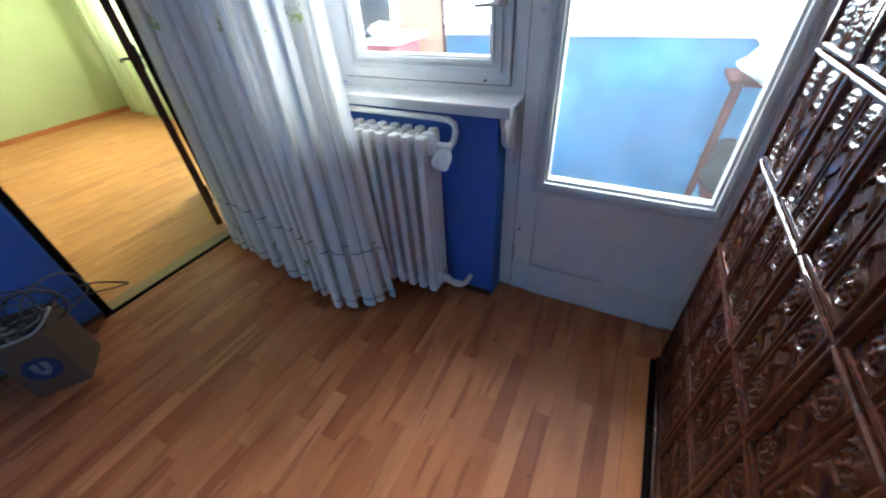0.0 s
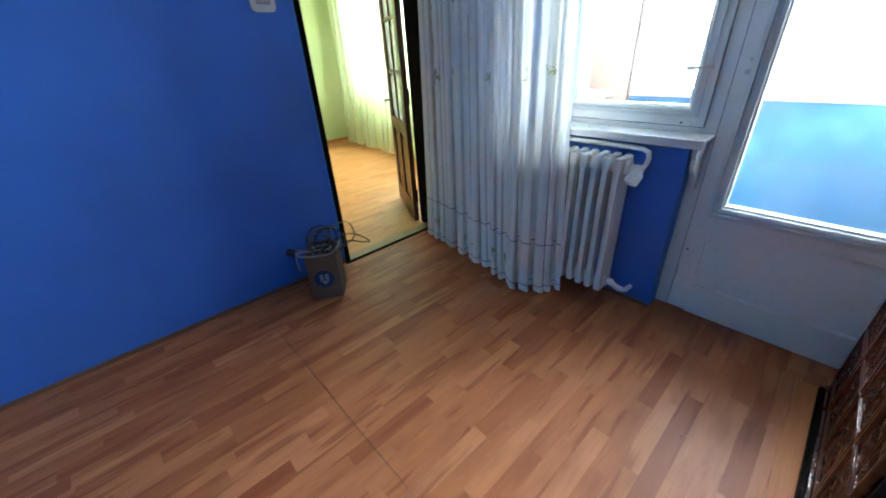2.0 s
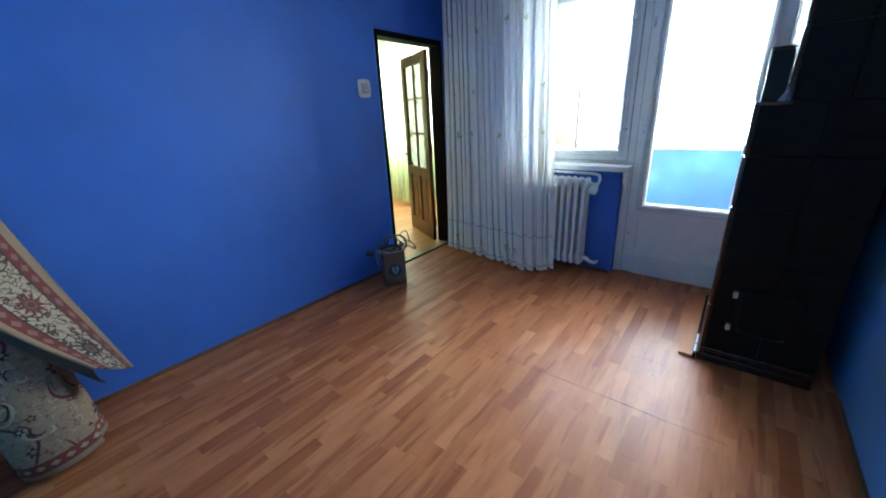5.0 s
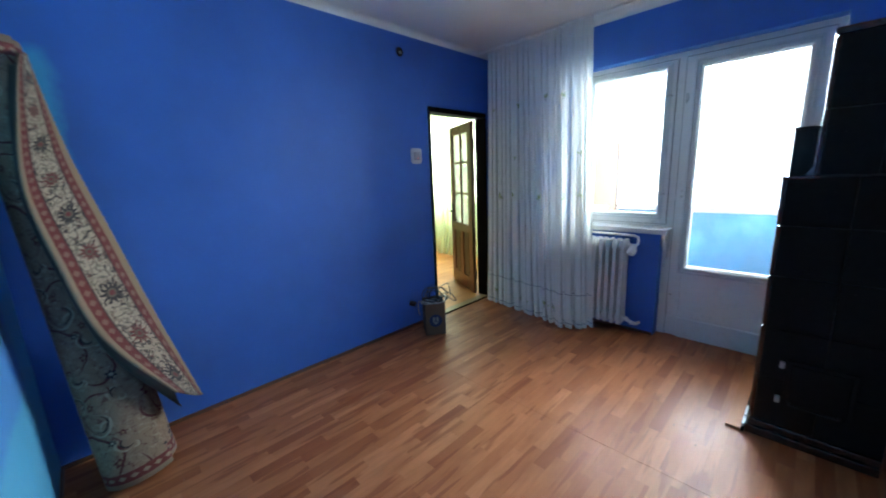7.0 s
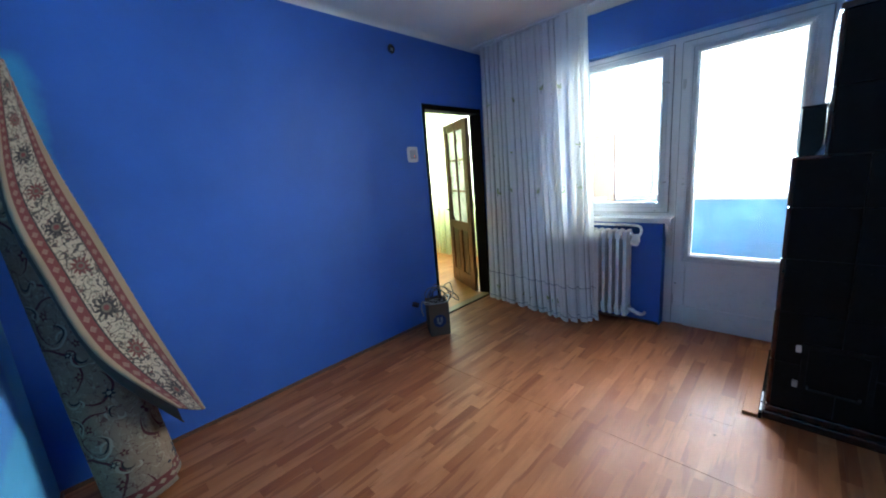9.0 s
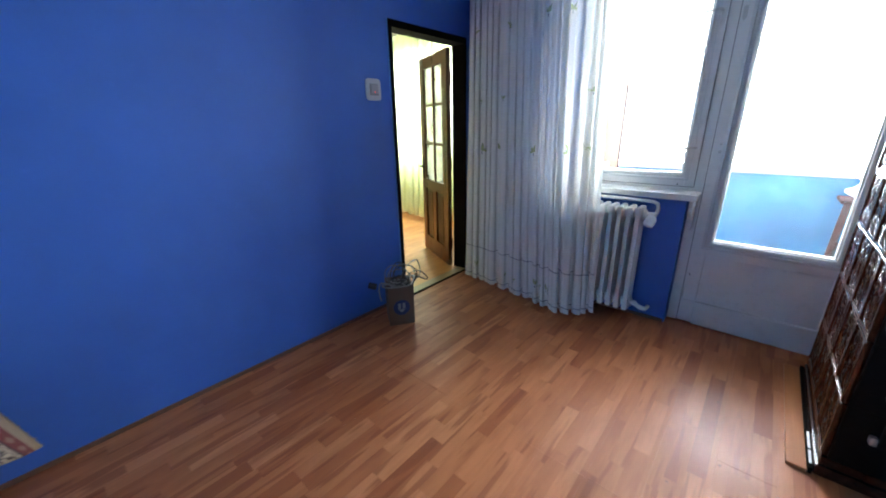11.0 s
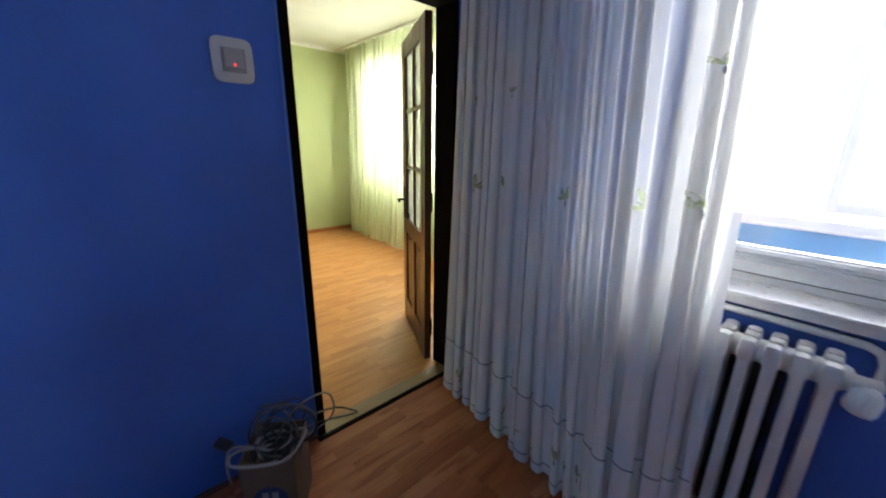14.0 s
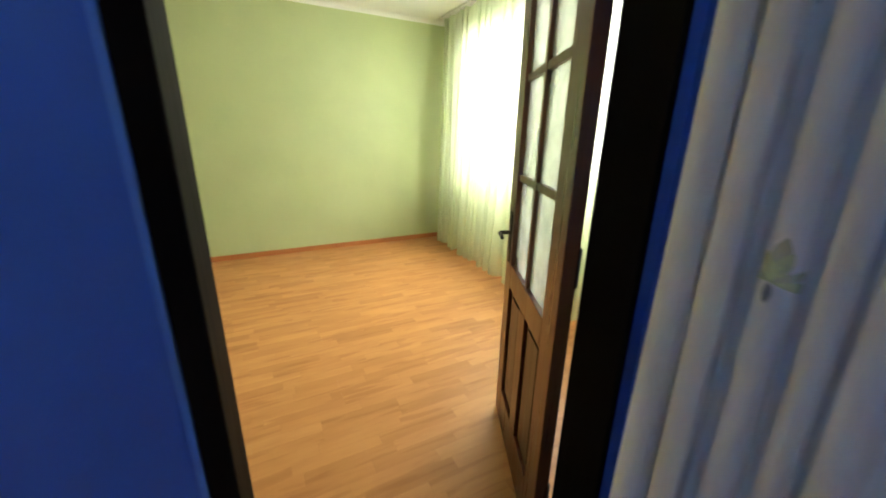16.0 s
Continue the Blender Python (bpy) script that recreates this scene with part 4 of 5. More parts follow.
part("valve_body", tube([(RX1 + 0.01, ym, RZ1 - 0.05), (-0.50, ym + 0.004, RZ1 - 0.052), (-0.478, 1.072, 0.768)], [0.017, 0.019, 0.017], 12), radiator_enamel, rad, smooth=True)
# ribbed thermostat head
bm = bmesh.new()
prof = [(0.016, 0.0), (0.021, 0.006), (0.029, 0.020), (0.030, 0.058), (0.026, 0.070), (0.013, 0.076)]
seg = 36
rings = [[bm.verts.new(((r * (1 + (0.09 if k % 2 else -0.09) * (0 < i < 5))) * math.cos(2 * math.pi * k / seg), (r * (1 + (0.09 if k % 2 else -0.09) * (0 < i < 5))) * math.sin(2 * math.pi * k / seg), h)) for k in range(seg)] for i, (r, h) in enumerate(prof)]
for a, b in zip(rings, rings[1:]):
    for k in range(seg):
        bm.faces.new((a[k], a[(k + 1) % seg], b[(k + 1) % seg], b[k]))
bm.faces.new(rings[0][::-1])
bm.faces.new(rings[-1])
bmesh.ops.transform(bm, matrix=look((-0.490, 1.056, 0.764), (-0.510, 1.012, 0.70)) @ pose(0, 0, 0, 180), verts=bm.verts)
part("thermostat_head", bm, white_plastic, rad, "ribbed white thermostat head")
part("return_valve", tube([(RX1, ym, 0.135), (-0.515, ym, 0.132), (-0.50, ym, 0.120), (-0.48, ym + 0.01, 0.105), (-0.455, ym + 0.02, 0.10)], [0.016, 0.020, 0.014, 0.017, 0.013], 10), white_plastic, rad, "white return valve", True)
part("return_pipe", tube([(-0.462, ym + 0.015, 0.10), (-0.45, 1.10, 0.09), (-0.448, 1.15, 0.085), (-0.448, 1.17, 0.085)], 0.0125, 10), radiator_enamel, rad, smooth=True)
for x in (-0.62, -1.02):
    for z in (0.20, 0.70):
        part("bracket", boxes((x - 0.010, x + 0.010, RY1 - 0.03, NORTH - 0.001, z - 0.012, z + 0.012), bevel=0.003), black_iron, rad)

# ---- curtains ----


class Drape:
    """A hanging sheer: top and bottom lines in plan, with folds that open towards the hem."""

    def __init__(self, top, bottom, z0, z1, folds, amp, seed, wide):
        self.top, self.bottom, self.z0, self.z1, self.amp, self.wide = top, bottom, z0, z1, amp, wide
        rnd = random.Random(seed)
        self.phase, p = [0.0], 0.0
        for _ in range(folds):
            p += rnd.uniform(0.35, 1.7)
            self.phase.append(p)
        self.n = folds
        self.sizes = [rnd.uniform(0.45, 1.35) for _ in range(folds + 1)]
        self.lean = [rnd.uniform(-0.35, 0.35) for _ in range(folds + 1)]

    def place(self, s, v):
        """s: share along the cloth, v: share of the height from the hem."""
        a, b = along(self.bottom, s), along(self.top, s)
        e = v ** 0.8
        x, y = lerp(a.x, b.x, e), lerp(a.y, b.y, e)
        q = s * self.n
        i = min(int(q), self.n - 1)
        ph = lerp(self.phase[i], self.phase[i + 1], q - i)
        size = lerp(self.sizes[i], self.sizes[i + 1], q - i)
        lean = lerp(self.lean[i], self.lean[i + 1], q - i)
        wob = 0.25 * math.sin(3.1 * v + 7 * s)
        f = -math.cos(2 * math.pi * ph + 0.6 * wob + lean * (1 - v)) + 0.12 * math.sin(4 * math.pi * ph + 1.0 + lean * 3 * (1 - v))
        t = along(self.bottom, min(1, s + 0.02)) - along(self.bottom, max(0, s - 0.02))
        t.z = 0
        t.normalize()
        nrm = Vector((t.y, -t.x, 0))
        amp = self.amp * size * lerp(1.0, 0.40, v ** 0.7)
        ripple = 0.003 * math.sin(61 * s + 2.0 * v) + 0.001 * math.sin(143 * s - 3 * v + size)
        pinch = ripple + 0.010 * math.sin(2 * math.pi * ph * 4) * max(0, (v - 0.93) / 0.07)
        side = t * (0.50 * self.amp * size * math.sin(4 * math.pi * ph) * (1 - 0.4 * v))
        z = lerp(self.z0, self.z1, v) + 0.006 * math.sin(2 * math.pi * ph) * (1 - v) ** 3
        return Vector((x, y, z)) + nrm * (amp * f + pinch) + side

    def cloth(self, nu, nv):
        return grid_surface(self.place, nu, nv, lambda u, v: (u * self.wide, lerp(self.z0, self.z1, v)))

    def on(self, s, z, out=0.0025):
        v = (z - self.z0) / (self.z1 - self.z0)
        p = self.place(s, v)
        t = self.place(min(1, s + 0.0015), v) - self.place(max(0, s - 0.0015), v)
        n = Vector((t.y, -t.x, 0)).normalized()
        return p + n * out


def leaf_shape(bm, drape, s, z, size, angle, slim=0.3):
    """A leaf or petal that lies on the cloth."""
    k = 5
    row = []
    for i in range(k + 1):
        t = i / k
        half = slim * size * math.sin(math.pi * t) ** 0.8 + 0.0006
        pair = []
        for sgn in (-1, 1):
            dx, dz = t * size, sgn * half
            ca, sa = math.cos(angle), math.sin(angle)
            pair.append(bm.verts.new(drape.on(s + (dx * ca - dz * sa) / drape.wide, z + dx * sa + dz * ca)))
        row.append(pair)
    for a, b in zip(row, row[1:]):
        bm.faces.new((a[0], b[0], b[1], a[1]))
    return row[0]


def cloth_line(bm, drape, s0, s1, z, width, wave=0.0, n=400):
    last = None
    for i in range(n + 1):
        s = lerp(s0, s1, i / n)
        zz = z + wave * math.sin(i * 0.9)
        pair = [bm.verts.new(drape.on(s, zz)), bm.verts.new(drape.on(s, zz + width))]
        if last:
            bm.faces.new((last[0], pair[0], pair[1], last[1]))
        last = pair


curtain = thing("sheer_curtain", "white sheer curtain with green sprigs drawn beside the window", "curtain")
blue_drape = Drape([(-1.988, 1.06, 0), (-1.72, 1.05, 0), (-1.45, 1.03, 0), (-1.15, 1.00, 0), (-0.87, 0.955, 0)],
                   [(-1.970, 0.995, 0), (-1.74, 0.945, 0), (-1.50, 0.91, 0), (-1.26, 0.87, 0), (-1.04, 0.815, 0), (-0.91, 0.83, 0), (-0.775, 0.96, 0)],
                   0.022, 2.572, 16, 0.036, 14, 2.6)
part("cloth", blue_drape.cloth(420, 46), white_voile, curtain, smooth=True)
rnd = random.Random(11)
for z, width, wave in ((0.315, 0.006, 0.002), (0.058, 0.006, 0.0)):
    bm = bmesh.new()
    cloth_line(bm, blue_drape, 0.002, 0.998, z, width, wave)
    part("hem_line", bm, thread_grey, curtain, "grey stitched hem line")


def sprig(s, z, size, count, fan):
    """One embroidered sprig: a fan of slim leaves over a short stem."""
    bm = bmesh.new()
    feet = []
    for k in range(count):
        a = math.pi / 2 + (k - (count - 1) / 2) * fan * rnd.uniform(0.85, 1.15)
        feet += leaf_shape(bm, blue_drape, s, z, size * rnd.uniform(0.5, 1.2), a + rnd.uniform(-0.3, 0.3), 0.13)
    olive = len(bm.faces)
    feet += leaf_shape(bm, blue_drape, s, z - 0.002, size * 0.55, -math.pi / 2, 0.10)
    bm.faces.ensure_lookup_table()
    for f in bm.faces[olive:]:
        f.material_index = 1
    for k, f in enumerate(bm.faces[:olive]):
        f.material_index = 2 if (k // 5) % 2 else 0
    bmesh.ops.remove_doubles(bm, verts=feet, dist=0.006)
    ob = part("sprig", bm, thread_green, curtain)
    ob.data.materials.append(thread_grey)
    ob.data.materials.append(thread_pale)


for row, (z, step) in enumerate(((0.150, 0.13), (1.16, 0.46), (1.52, 0.62), (2.02, 0.50))):
    s = 0.09 + (0.07 * row) % 0.1
    while s * 2.6 < 2.40:
        sprig(s, z + rnd.uniform(-0.02, 0.02), (0.044, 0.056, 0.036, 0.052)[row], (3, 7, 3, 6)[row], (0.5, 0.48, 0.9, 0.55)[row])
        s += step / 2.6 * rnd.uniform(0.5, 1.6)
rail = thing("curtain_rail", "white curtain rail fixed below the ceiling", "curtain rail")
part("rail", boxes((-2.05, 0.9, 1.00, 1.05, TOP - 0.016, TOP - 0.001), bevel=0.003), white_plastic, rail)

green_curtain = thing("sheer_curtain", "pale green sheer curtain glowing before the window", "curtain")
green_drape = Drape([(-5.78, 2.52, 0), (-5.0, 2.50, 0), (-4.2, 2.48, 0), (-3.4, 2.48, 0), (-2.7, 2.50, 0)],
                    [(-5.70, 2.46, 0), (-5.0, 2.40, 0), (-4.2, 2.36, 0), (-3.4, 2.37, 0), (-2.7, 2.42, 0)],
                    0.03, 2.575, 22, 0.055, 9, 6.0)
part("cloth", green_drape.cloth(420, 24), green_voile, green_curtain, smooth=True)
rail2 = thing("curtain_rail", "pale curtain rail on the green room ceiling", "curtain rail")
part("rail", boxes((-5.85, -2.5, 2.46, 2.53, TOP - 0.018, TOP - 0.001), bevel=0.003), white_plastic, rail2)
gw = thing("window_2", "white framed window behind the green curtain", "window")
gw["kind"] = "structure"
for k in range(3):
    x0 = -5.35 + 0.8 * k
    f = part("sash", boxes((x0, x0 + 0.06, 2.76, 2.82, 0.98, 2.35), (x0 + 0.74, x0 + 0.80, 2.76, 2.82, 0.98, 2.35), (x0 + 0.06, x0 + 0.74, 2.76, 2.82, 0.98, 1.04), (x0 + 0.06, x0 + 0.74, 2.76, 2.82, 2.29, 2.35), bevel=0.004), white_enamel, gw)
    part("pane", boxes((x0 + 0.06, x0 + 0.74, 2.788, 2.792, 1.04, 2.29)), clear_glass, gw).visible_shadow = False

# ---- rolled rug in the corner ----
rug = thing("rolled_rug", "rolled floral rug leaning in the corner, border flap loose", "rug")
AX0, AX1 = Vector((-1.740, -2.085, 0.03)), Vector((-1.932, -2.268, 2.005))
axis = AX1 - AX0
ex = axis.cross(Vector((0, 0, 1))).normalized()
ey = axis.cross(ex).normalized()
TURNS = 3.6


def roll(u, v):
    a = 2 * math.pi * TURNS * u
    r = lerp(0.030, lerp(0.166, 0.120, v), u) * (1 + 0.05 * math.sin(2.2 * a + 3 * v)) + 0.006 * math.sin(5 * v + a)
    bow = 0.035 * math.sin(math.pi * v)
    p = AX0 + axis * v + ex * (r * math.cos(a + 0.9)) + ey * (r * math.sin(a + 0.9) * 0.92)
    p.z = max(p.z - bow * 0.3, 0.004)
    p.x = max(p.x, WEST + 0.012)
    p.y = max(p.y, SOUTH + 0.012)
    return p


bm = grid_surface(roll, 150, 40, lambda u, v: (2 * math.pi * TURNS * u * 0.150, v * 2.03))
ob = part("roll", bm, rug_field, rug, smooth=True)
thick = ob.modifiers.new("pile", "SOLIDIFY")
thick.thickness, thick.offset = 0.009, 0.0
FLAP_OUT = [(-1.900, -2.168, 1.975), (-1.850, -2.142, 1.755), (-1.835, -2.104, 1.525), (-1.840, -2.025, 1.195), (-1.870, -1.929, 0.770), (-1.930, -1.785, 0.180)]
FLAP_IN = [(-1.775, -2.18, 1.945), (-1.690, -2.222, 1.705), (-1.610, -2.252, 1.419), (-1.555, -2.218, 1.150), (-1.530, -2.136, 0.790), (-1.575, -1.933, 0.425)]


def flap(u, v):
    a, b = along(FLAP_OUT, v), along(FLAP_IN, v)
    p = a.lerp(b, u)
    bulge = 0.020 * math.sin(math.pi * u) + 0.008 * math.sin(6 * v + 4 * u)
    return p + Vector((bulge * 0.9, bulge * 0.3, 0.0))


bm = grid_surface(flap, 24, 70, lambda u, v: (u * 0.25, v * 1.95))
ob = part("flap", bm, rug_border, rug, "cream border with red bands and dark flowers", True)
thick = ob.modifiers.new("pile", "SOLIDIFY")
thick.thickness, thick.offset = 0.008, -1.0


def curl(u, v):
    """The turned-under underside that runs from the flap's inner edge back into the roll."""
    p = along(FLAP_IN, v)
    q = p + Vector((-0.04 - 0.09 * v, -0.04 + 0.065 * v, -0.03 - 0.11 * v * v))
    mid = p.lerp(q, u)
    return mid + Vector((0.02 * math.sin(math.pi * u), 0.0, -0.03 * math.sin(math.pi * u)))


ob = part("underside", grid_surface(curl, 10, 40), rug_back, rug, "dark woven backing of the flap", True)
bm = bmesh.new()
rnd = random.Random(3)
for k in range(60):
    p = flap(0.0, (k + 0.5) / 60)
    q = p + Vector((-0.004 + rnd.uniform(-0.003, 0.003), 0.012, rnd.uniform(-0.004, 0.008)))
    add_tube(bm, [p, p.lerp(q, 0.5), q], [0.0028, 0.0022, 0.0012], 5)
tagged(part("fringe", bm, sill_stone, rug, "short beige fringe knots"), kind="stuff")

# ---- cardboard box of cables ----
BOXM = pose(-1.830, 0.022, 0, 0, 0, 56)
carton = thing("cardboard_box", "open cardboard box with round blue emblem full of cables", "box")
carton.matrix_basis = BOXM
BW, BD, BH = 0.090, 0.098, 0.295
for name, rows in (("side", (-BW, BW, -BD, -BD + 0.005, 0, BH)), ("side", (-BW, BW, BD - 0.005, BD, 0, BH)), ("side", (-BW, -BW + 0.005, -BD + 0.005, BD - 0.005, 0, BH)),
                   ("side", (BW - 0.005, BW, -BD + 0.005, BD - 0.005, 0, BH)), ("base", (-BW + 0.005, BW - 0.005, -BD + 0.005, BD - 0.005, 0, 0.006))):
    part(name, boxes(rows, bevel=0.0015), cardboard, carton)
badge = part("emblem", lathe([(0.058, 0), (0.058, 0.0012)], 32, pose(0, -BD - 0.0003, 0.135, 90)), emblem_blue, carton, "round dark blue printed emblem")
bm = bmesh.new()
add_box(bm, -0.026, -0.006, -BD - 0.0025, -BD - 0.0014, 0.128, 0.168)
add_box(bm, 0.006, 0.026, -BD - 0.0025, -BD - 0.0014, 0.128, 0.168)
vs = [bm.verts.new((x, -BD - 0.0022, z)) for x, z in ((-0.026, 0.124), (0.026, 0.124), (0.0, 0.095))]
bm.faces.new(vs)
part("shield", bm, emblem_white, badge, "pale shield print")

cables = thing("cable_bundle", "tangled grey, white and black cables spilling over the box", "cables")
rnd = random.Random(21)


def cable(points, radius, material, n=60):
    pts = [along(points, k / n) for k in range(n + 1)]
    return part("cable", tube(pts, radius, 6), material, cables, smooth=True)


C = BOXM.translation
for k in range(9):
    a0 = rnd.uniform(0, 6.28)
    r = rnd.uniform(0.055, 0.085)
    h = 0.225 + 0.010 * k
    tilt = rnd.uniform(-0.35, 0.35)
    pts = [(C.x + r * math.cos(a0 + t * 6.6), C.y + r * math.sin(a0 + t * 6.6), h + r * tilt * math.sin(a0 + t * 6.6) + 0.008 * math.sin(5 * t)) for t in (i / 14 for i in range(15))]
    cable(pts, 0.0042, (cable_dark, cable_grey, cable_dark, cable_white)[k % 4])
for k in range(6):
    # tall loops that stand up against the wall
    r = rnd.uniform(0.075, 0.115)
    cx, cy, cz = C.x - 0.03 + rnd.uniform(-0.04, 0.04), C.y + 0.03 + rnd.uniform(-0.05, 0.05), 0.31 + rnd.uniform(-0.02, 0.04)
    yaw, a0 = rnd.uniform(0.4, 2.0), rnd.uniform(3.6, 4.6)
    pts = [(cx + r * math.cos(a0 + t * 6.0) * math.cos(yaw), cy + r * math.cos(a0 + t * 6.0) * math.sin(yaw), cz + r * 0.9 * math.sin(a0 + t * 6.0) + 0.02 * t) for t in (i / 14 for i in range(15))]
    pts = [(max(x, WEST + 0.02), y, z) for x, y, z in pts]
    cable(pts, 0.0036, cable_grey if k % 2 else cable_dark)
cable([(C.x, C.y, 0.28), (C.x + 0.02, 0.08, 0.39), (C.x + 0.02, 0.18, 0.42), (C.x - 0.02, 0.25, 0.36), (C.x - 0.01, 0.25, 0.28), (C.x, 0.16, 0.25), (C.x + 0.01, 0.06, 0.28)], 0.0036, cable_grey)
cable([(C.x, C.y + 0.04, 0.29), (C.x + 0.01, 0.16, 0.33), (C.x - 0.02, 0.27, 0.29), (C.x - 0.05, 0.37, 0.20), (C.x - 0.07, 0.385, 0.17), (C.x - 0.05, 0.33, 0.20), (C.x, 0.18, 0.28), (C.x, C.y, 0.28)], 0.0034, cable_dark)
cable([(C.x - 0.02, C.y, 0.26), (C.x - 0.02, -0.10, 0.305), (C.x + 0.03, -0.125, 0.305), (C.x + 0.09, -0.05, 0.302), (C.x + 0.12, 0.03, 0.305), (C.x + 0.07, 0.11, 0.33), (C.x, 0.10, 0.30)], 0.005, cable_white)
cable([(C.x - 0.02, C.y - 0.02, 0.26), (C.x - 0.04, -0.10, 0.31), (C.x - 0.04, -0.125, 0.27), (C.x - 0.03, -0.128, 0.22), (C.x - 0.02, -0.125, 0.19)], 0.0045, cable_white)
plug = part("plug", boxes((-0.03, 0.03, -0.018, 0.018, -0.016, 0.016), bevel=0.006, m=pose(-1.955, -0.115, 0.270, 20, 15, 40)), cable_dark, cables, "black power plug")

# ---- small wall fittings ----
sw = thing("light_switch", "white light switch with a glowing red indicator", "light switch", at=(WEST, 0.107, 1.580))


def rounded_plate(w, h, depth, n=40):
    bm = bmesh.new()
    ring = []
    for k in range(n):
        a = 2 * math.pi * k / n
        c, s = math.cos(a), math.sin(a)
        p = 2 / 5.5
        ring.append((w * abs(c) ** p * (1 if c > 0 else -1), h * abs(s) ** p * (1 if s > 0 else -1)))
    a = [bm.verts.new((0.0005, y, z)) for y, z in ring]
    b = [bm.verts.new((depth * 0.7, y, z)) for y, z in ring]
    c = [bm.verts.new((depth, y * 0.93, z * 0.93)) for y, z in ring]
    for r0, r1 in ((a, b), (b, c)):
        for k in range(n):
            bm.faces.new((r0[k], r0[(k + 1) % n], r1[(k + 1) % n], r1[k]))
    bm.faces.new(a[::-1])
    bm.faces.new(c)
    return bm


part("plate", rounded_plate(0.061, 0.067, 0.010), pale_plastic, sw, smooth=True)
part("rocker_frame", boxes((0.009, 0.013, -0.034, 0.036, -0.036, 0.036), bevel=0.0015), grey_plastic, sw, "grey rocker surround")
rocker = part("rocker", boxes((0.012, 0.019, -0.027, 0.029, -0.022, 0.034), bevel=0.003, m=pose(0, 0, 0, 0, 4)), rocker_plastic, sw, "pale grey rocker")
part("indicator", lathe([(0.003, 0), (0.004, 0.001), (0.004, 0.003), (0.002, 0.004)], 10, pose(0.0185, 0.002, -0.014, 0, 90)), red_glow, rocker, "red glowing indicator")

hole = thing("wall_opening_ring", "small black round hole with rusty ring high on wall", "pipe hole", at=(WEST, -0.017, 2.418))
part("ring", lathe([(0.031, 0), (0.036, 0.002), (0.034, 0.007), (0.026, 0.008), (0.024, 0.001)], 24, pose(0.0005, 0, 0, 0, 90)), black_iron, hole)
part("plug", lathe([(0.012, 0), (0.012, 0.006), (0.009, 0.009)], 14, pose(0.001, 0.004, -0.004, 0, 90)), grey_plastic, hole, "grey centre plug")

# ---- loggia behind the glass ----
LX0, LX1, PY = WEST, 1.65, 2.40
structure("loggia_floor", boxes((LX0, LX1, 1.36, PY + 0.12, -0.18, -0.03)), loggia_white, "grey screed floor of the loggia")
structure("loggia_ceiling", boxes((LX0, LX1, 1.36, PY + 0.12, 2.52, 2.66)), loggia_white, "white plaster loggia ceiling")
structure("wall_loggia_east", boxes((LX1, LX1 + 0.12, 1.36, PY + 0.12, -0.18, 2.66)), loggia_white, "white plaster end wall of the loggia")
structure("wall_outer_face", boxes((D2, LX1, 1.361, 1.40, -0.03, 2.52), (LX0, W0, 1.361, 1.40, -0.03, 2.52), (W0, D2, 1.361, 1.40, LINTEL, 2.52)), loggia_white, "white plaster outer face of the house wall")
structure("parapet", boxes((LX0, LX1, PY, PY + 0.12, -0.03, 0.925)), loggia_blue, "weathered sky-blue loggia parapet")
lg = thing("window_3", "white framed glazing on the loggia parapet", "window")
lg["kind"] = "structure"
part("bottom_rail", boxes((LX0, LX1, PY - 0.015, PY + 0.10, 0.925, 0.985), bevel=0.004), loggia_enamel, lg)
part("top_rail", boxes((LX0, LX1, PY + 0.02, PY + 0.10, 2.42, 2.52), bevel=0.004), loggia_enamel, lg)
for x in (-1.98, -0.76, 0.74, 1.58):
    part("post", boxes((x - 0.025, x + 0.025, PY + 0.022, PY + 0.09, 0.985, 2.42), bevel=0.004), loggia_enamel, lg)
part("sash", boxes((-0.70, -0.655, PY - 0.01, PY + 0.02, 1.03, 1.92), (-0.04, 0.0, PY - 0.01, PY + 0.02, 1.03, 1.92), (-0.655, -0.04, PY - 0.01, PY + 0.02, 1.03, 1.08), (-0.655, -0.04, PY - 0.01, PY + 0.02, 1.87, 1.92), bevel=0.004), loggia_enamel, lg)
part("slat", boxes((-0.95, 0.02, PY - 0.03, PY - 0.016, 0.928, 0.942), bevel=0.003), loggia_enamel, lg, "weathered white slat on the parapet")
for x0, x1 in ((-1.955, -0.785), (-0.735, 0.715), (0.765, 1.555)):
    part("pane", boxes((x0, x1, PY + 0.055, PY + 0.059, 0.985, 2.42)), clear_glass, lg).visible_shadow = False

cab = thing("wardrobe", "pale orange wooden wardrobe with open door and dark shelves", "wardrobe")
for rows in ((-2.02, -1.47, 1.72, 1.738, -0.03, 1.68), (-2.02, -1.47, 2.27, 2.288, -0.03, 1.68)):
    part("side", boxes(rows, bevel=0.002), dark_blue_board, cab)
part("back", boxes((-2.03, -2.02, 1.72, 2.288, -0.03, 1.68)), dark_blue_board, cab, "dark blue back board")
part("top", boxes((-2.02, -1.47, 1.738, 2.27, 1.662, 1.68), bevel=0.002), orange_wood, cab)
for z in (0.30, 0.66, 0.98, 1.27):
    part("shelf", boxes((-2.015, -1.48, 1.738, 2.27, z, z + 0.018), bevel=0.002), dark_blue_board, cab)
part("door", boxes((-1.42, -1.11, 2.292, 2.312, -0.01, 1.675), bevel=0.003), orange_wood, cab, "open orange veneered door")
part("edge_strip", boxes((-1.11, -1.098, 2.290, 2.314, -0.01, 1.675), bevel=0.002), red_wood, cab, "red-brown edge strip")
tower = thing("drawer_tower", "red plastic drawer tower beside the loggia wardrobe", "drawers")
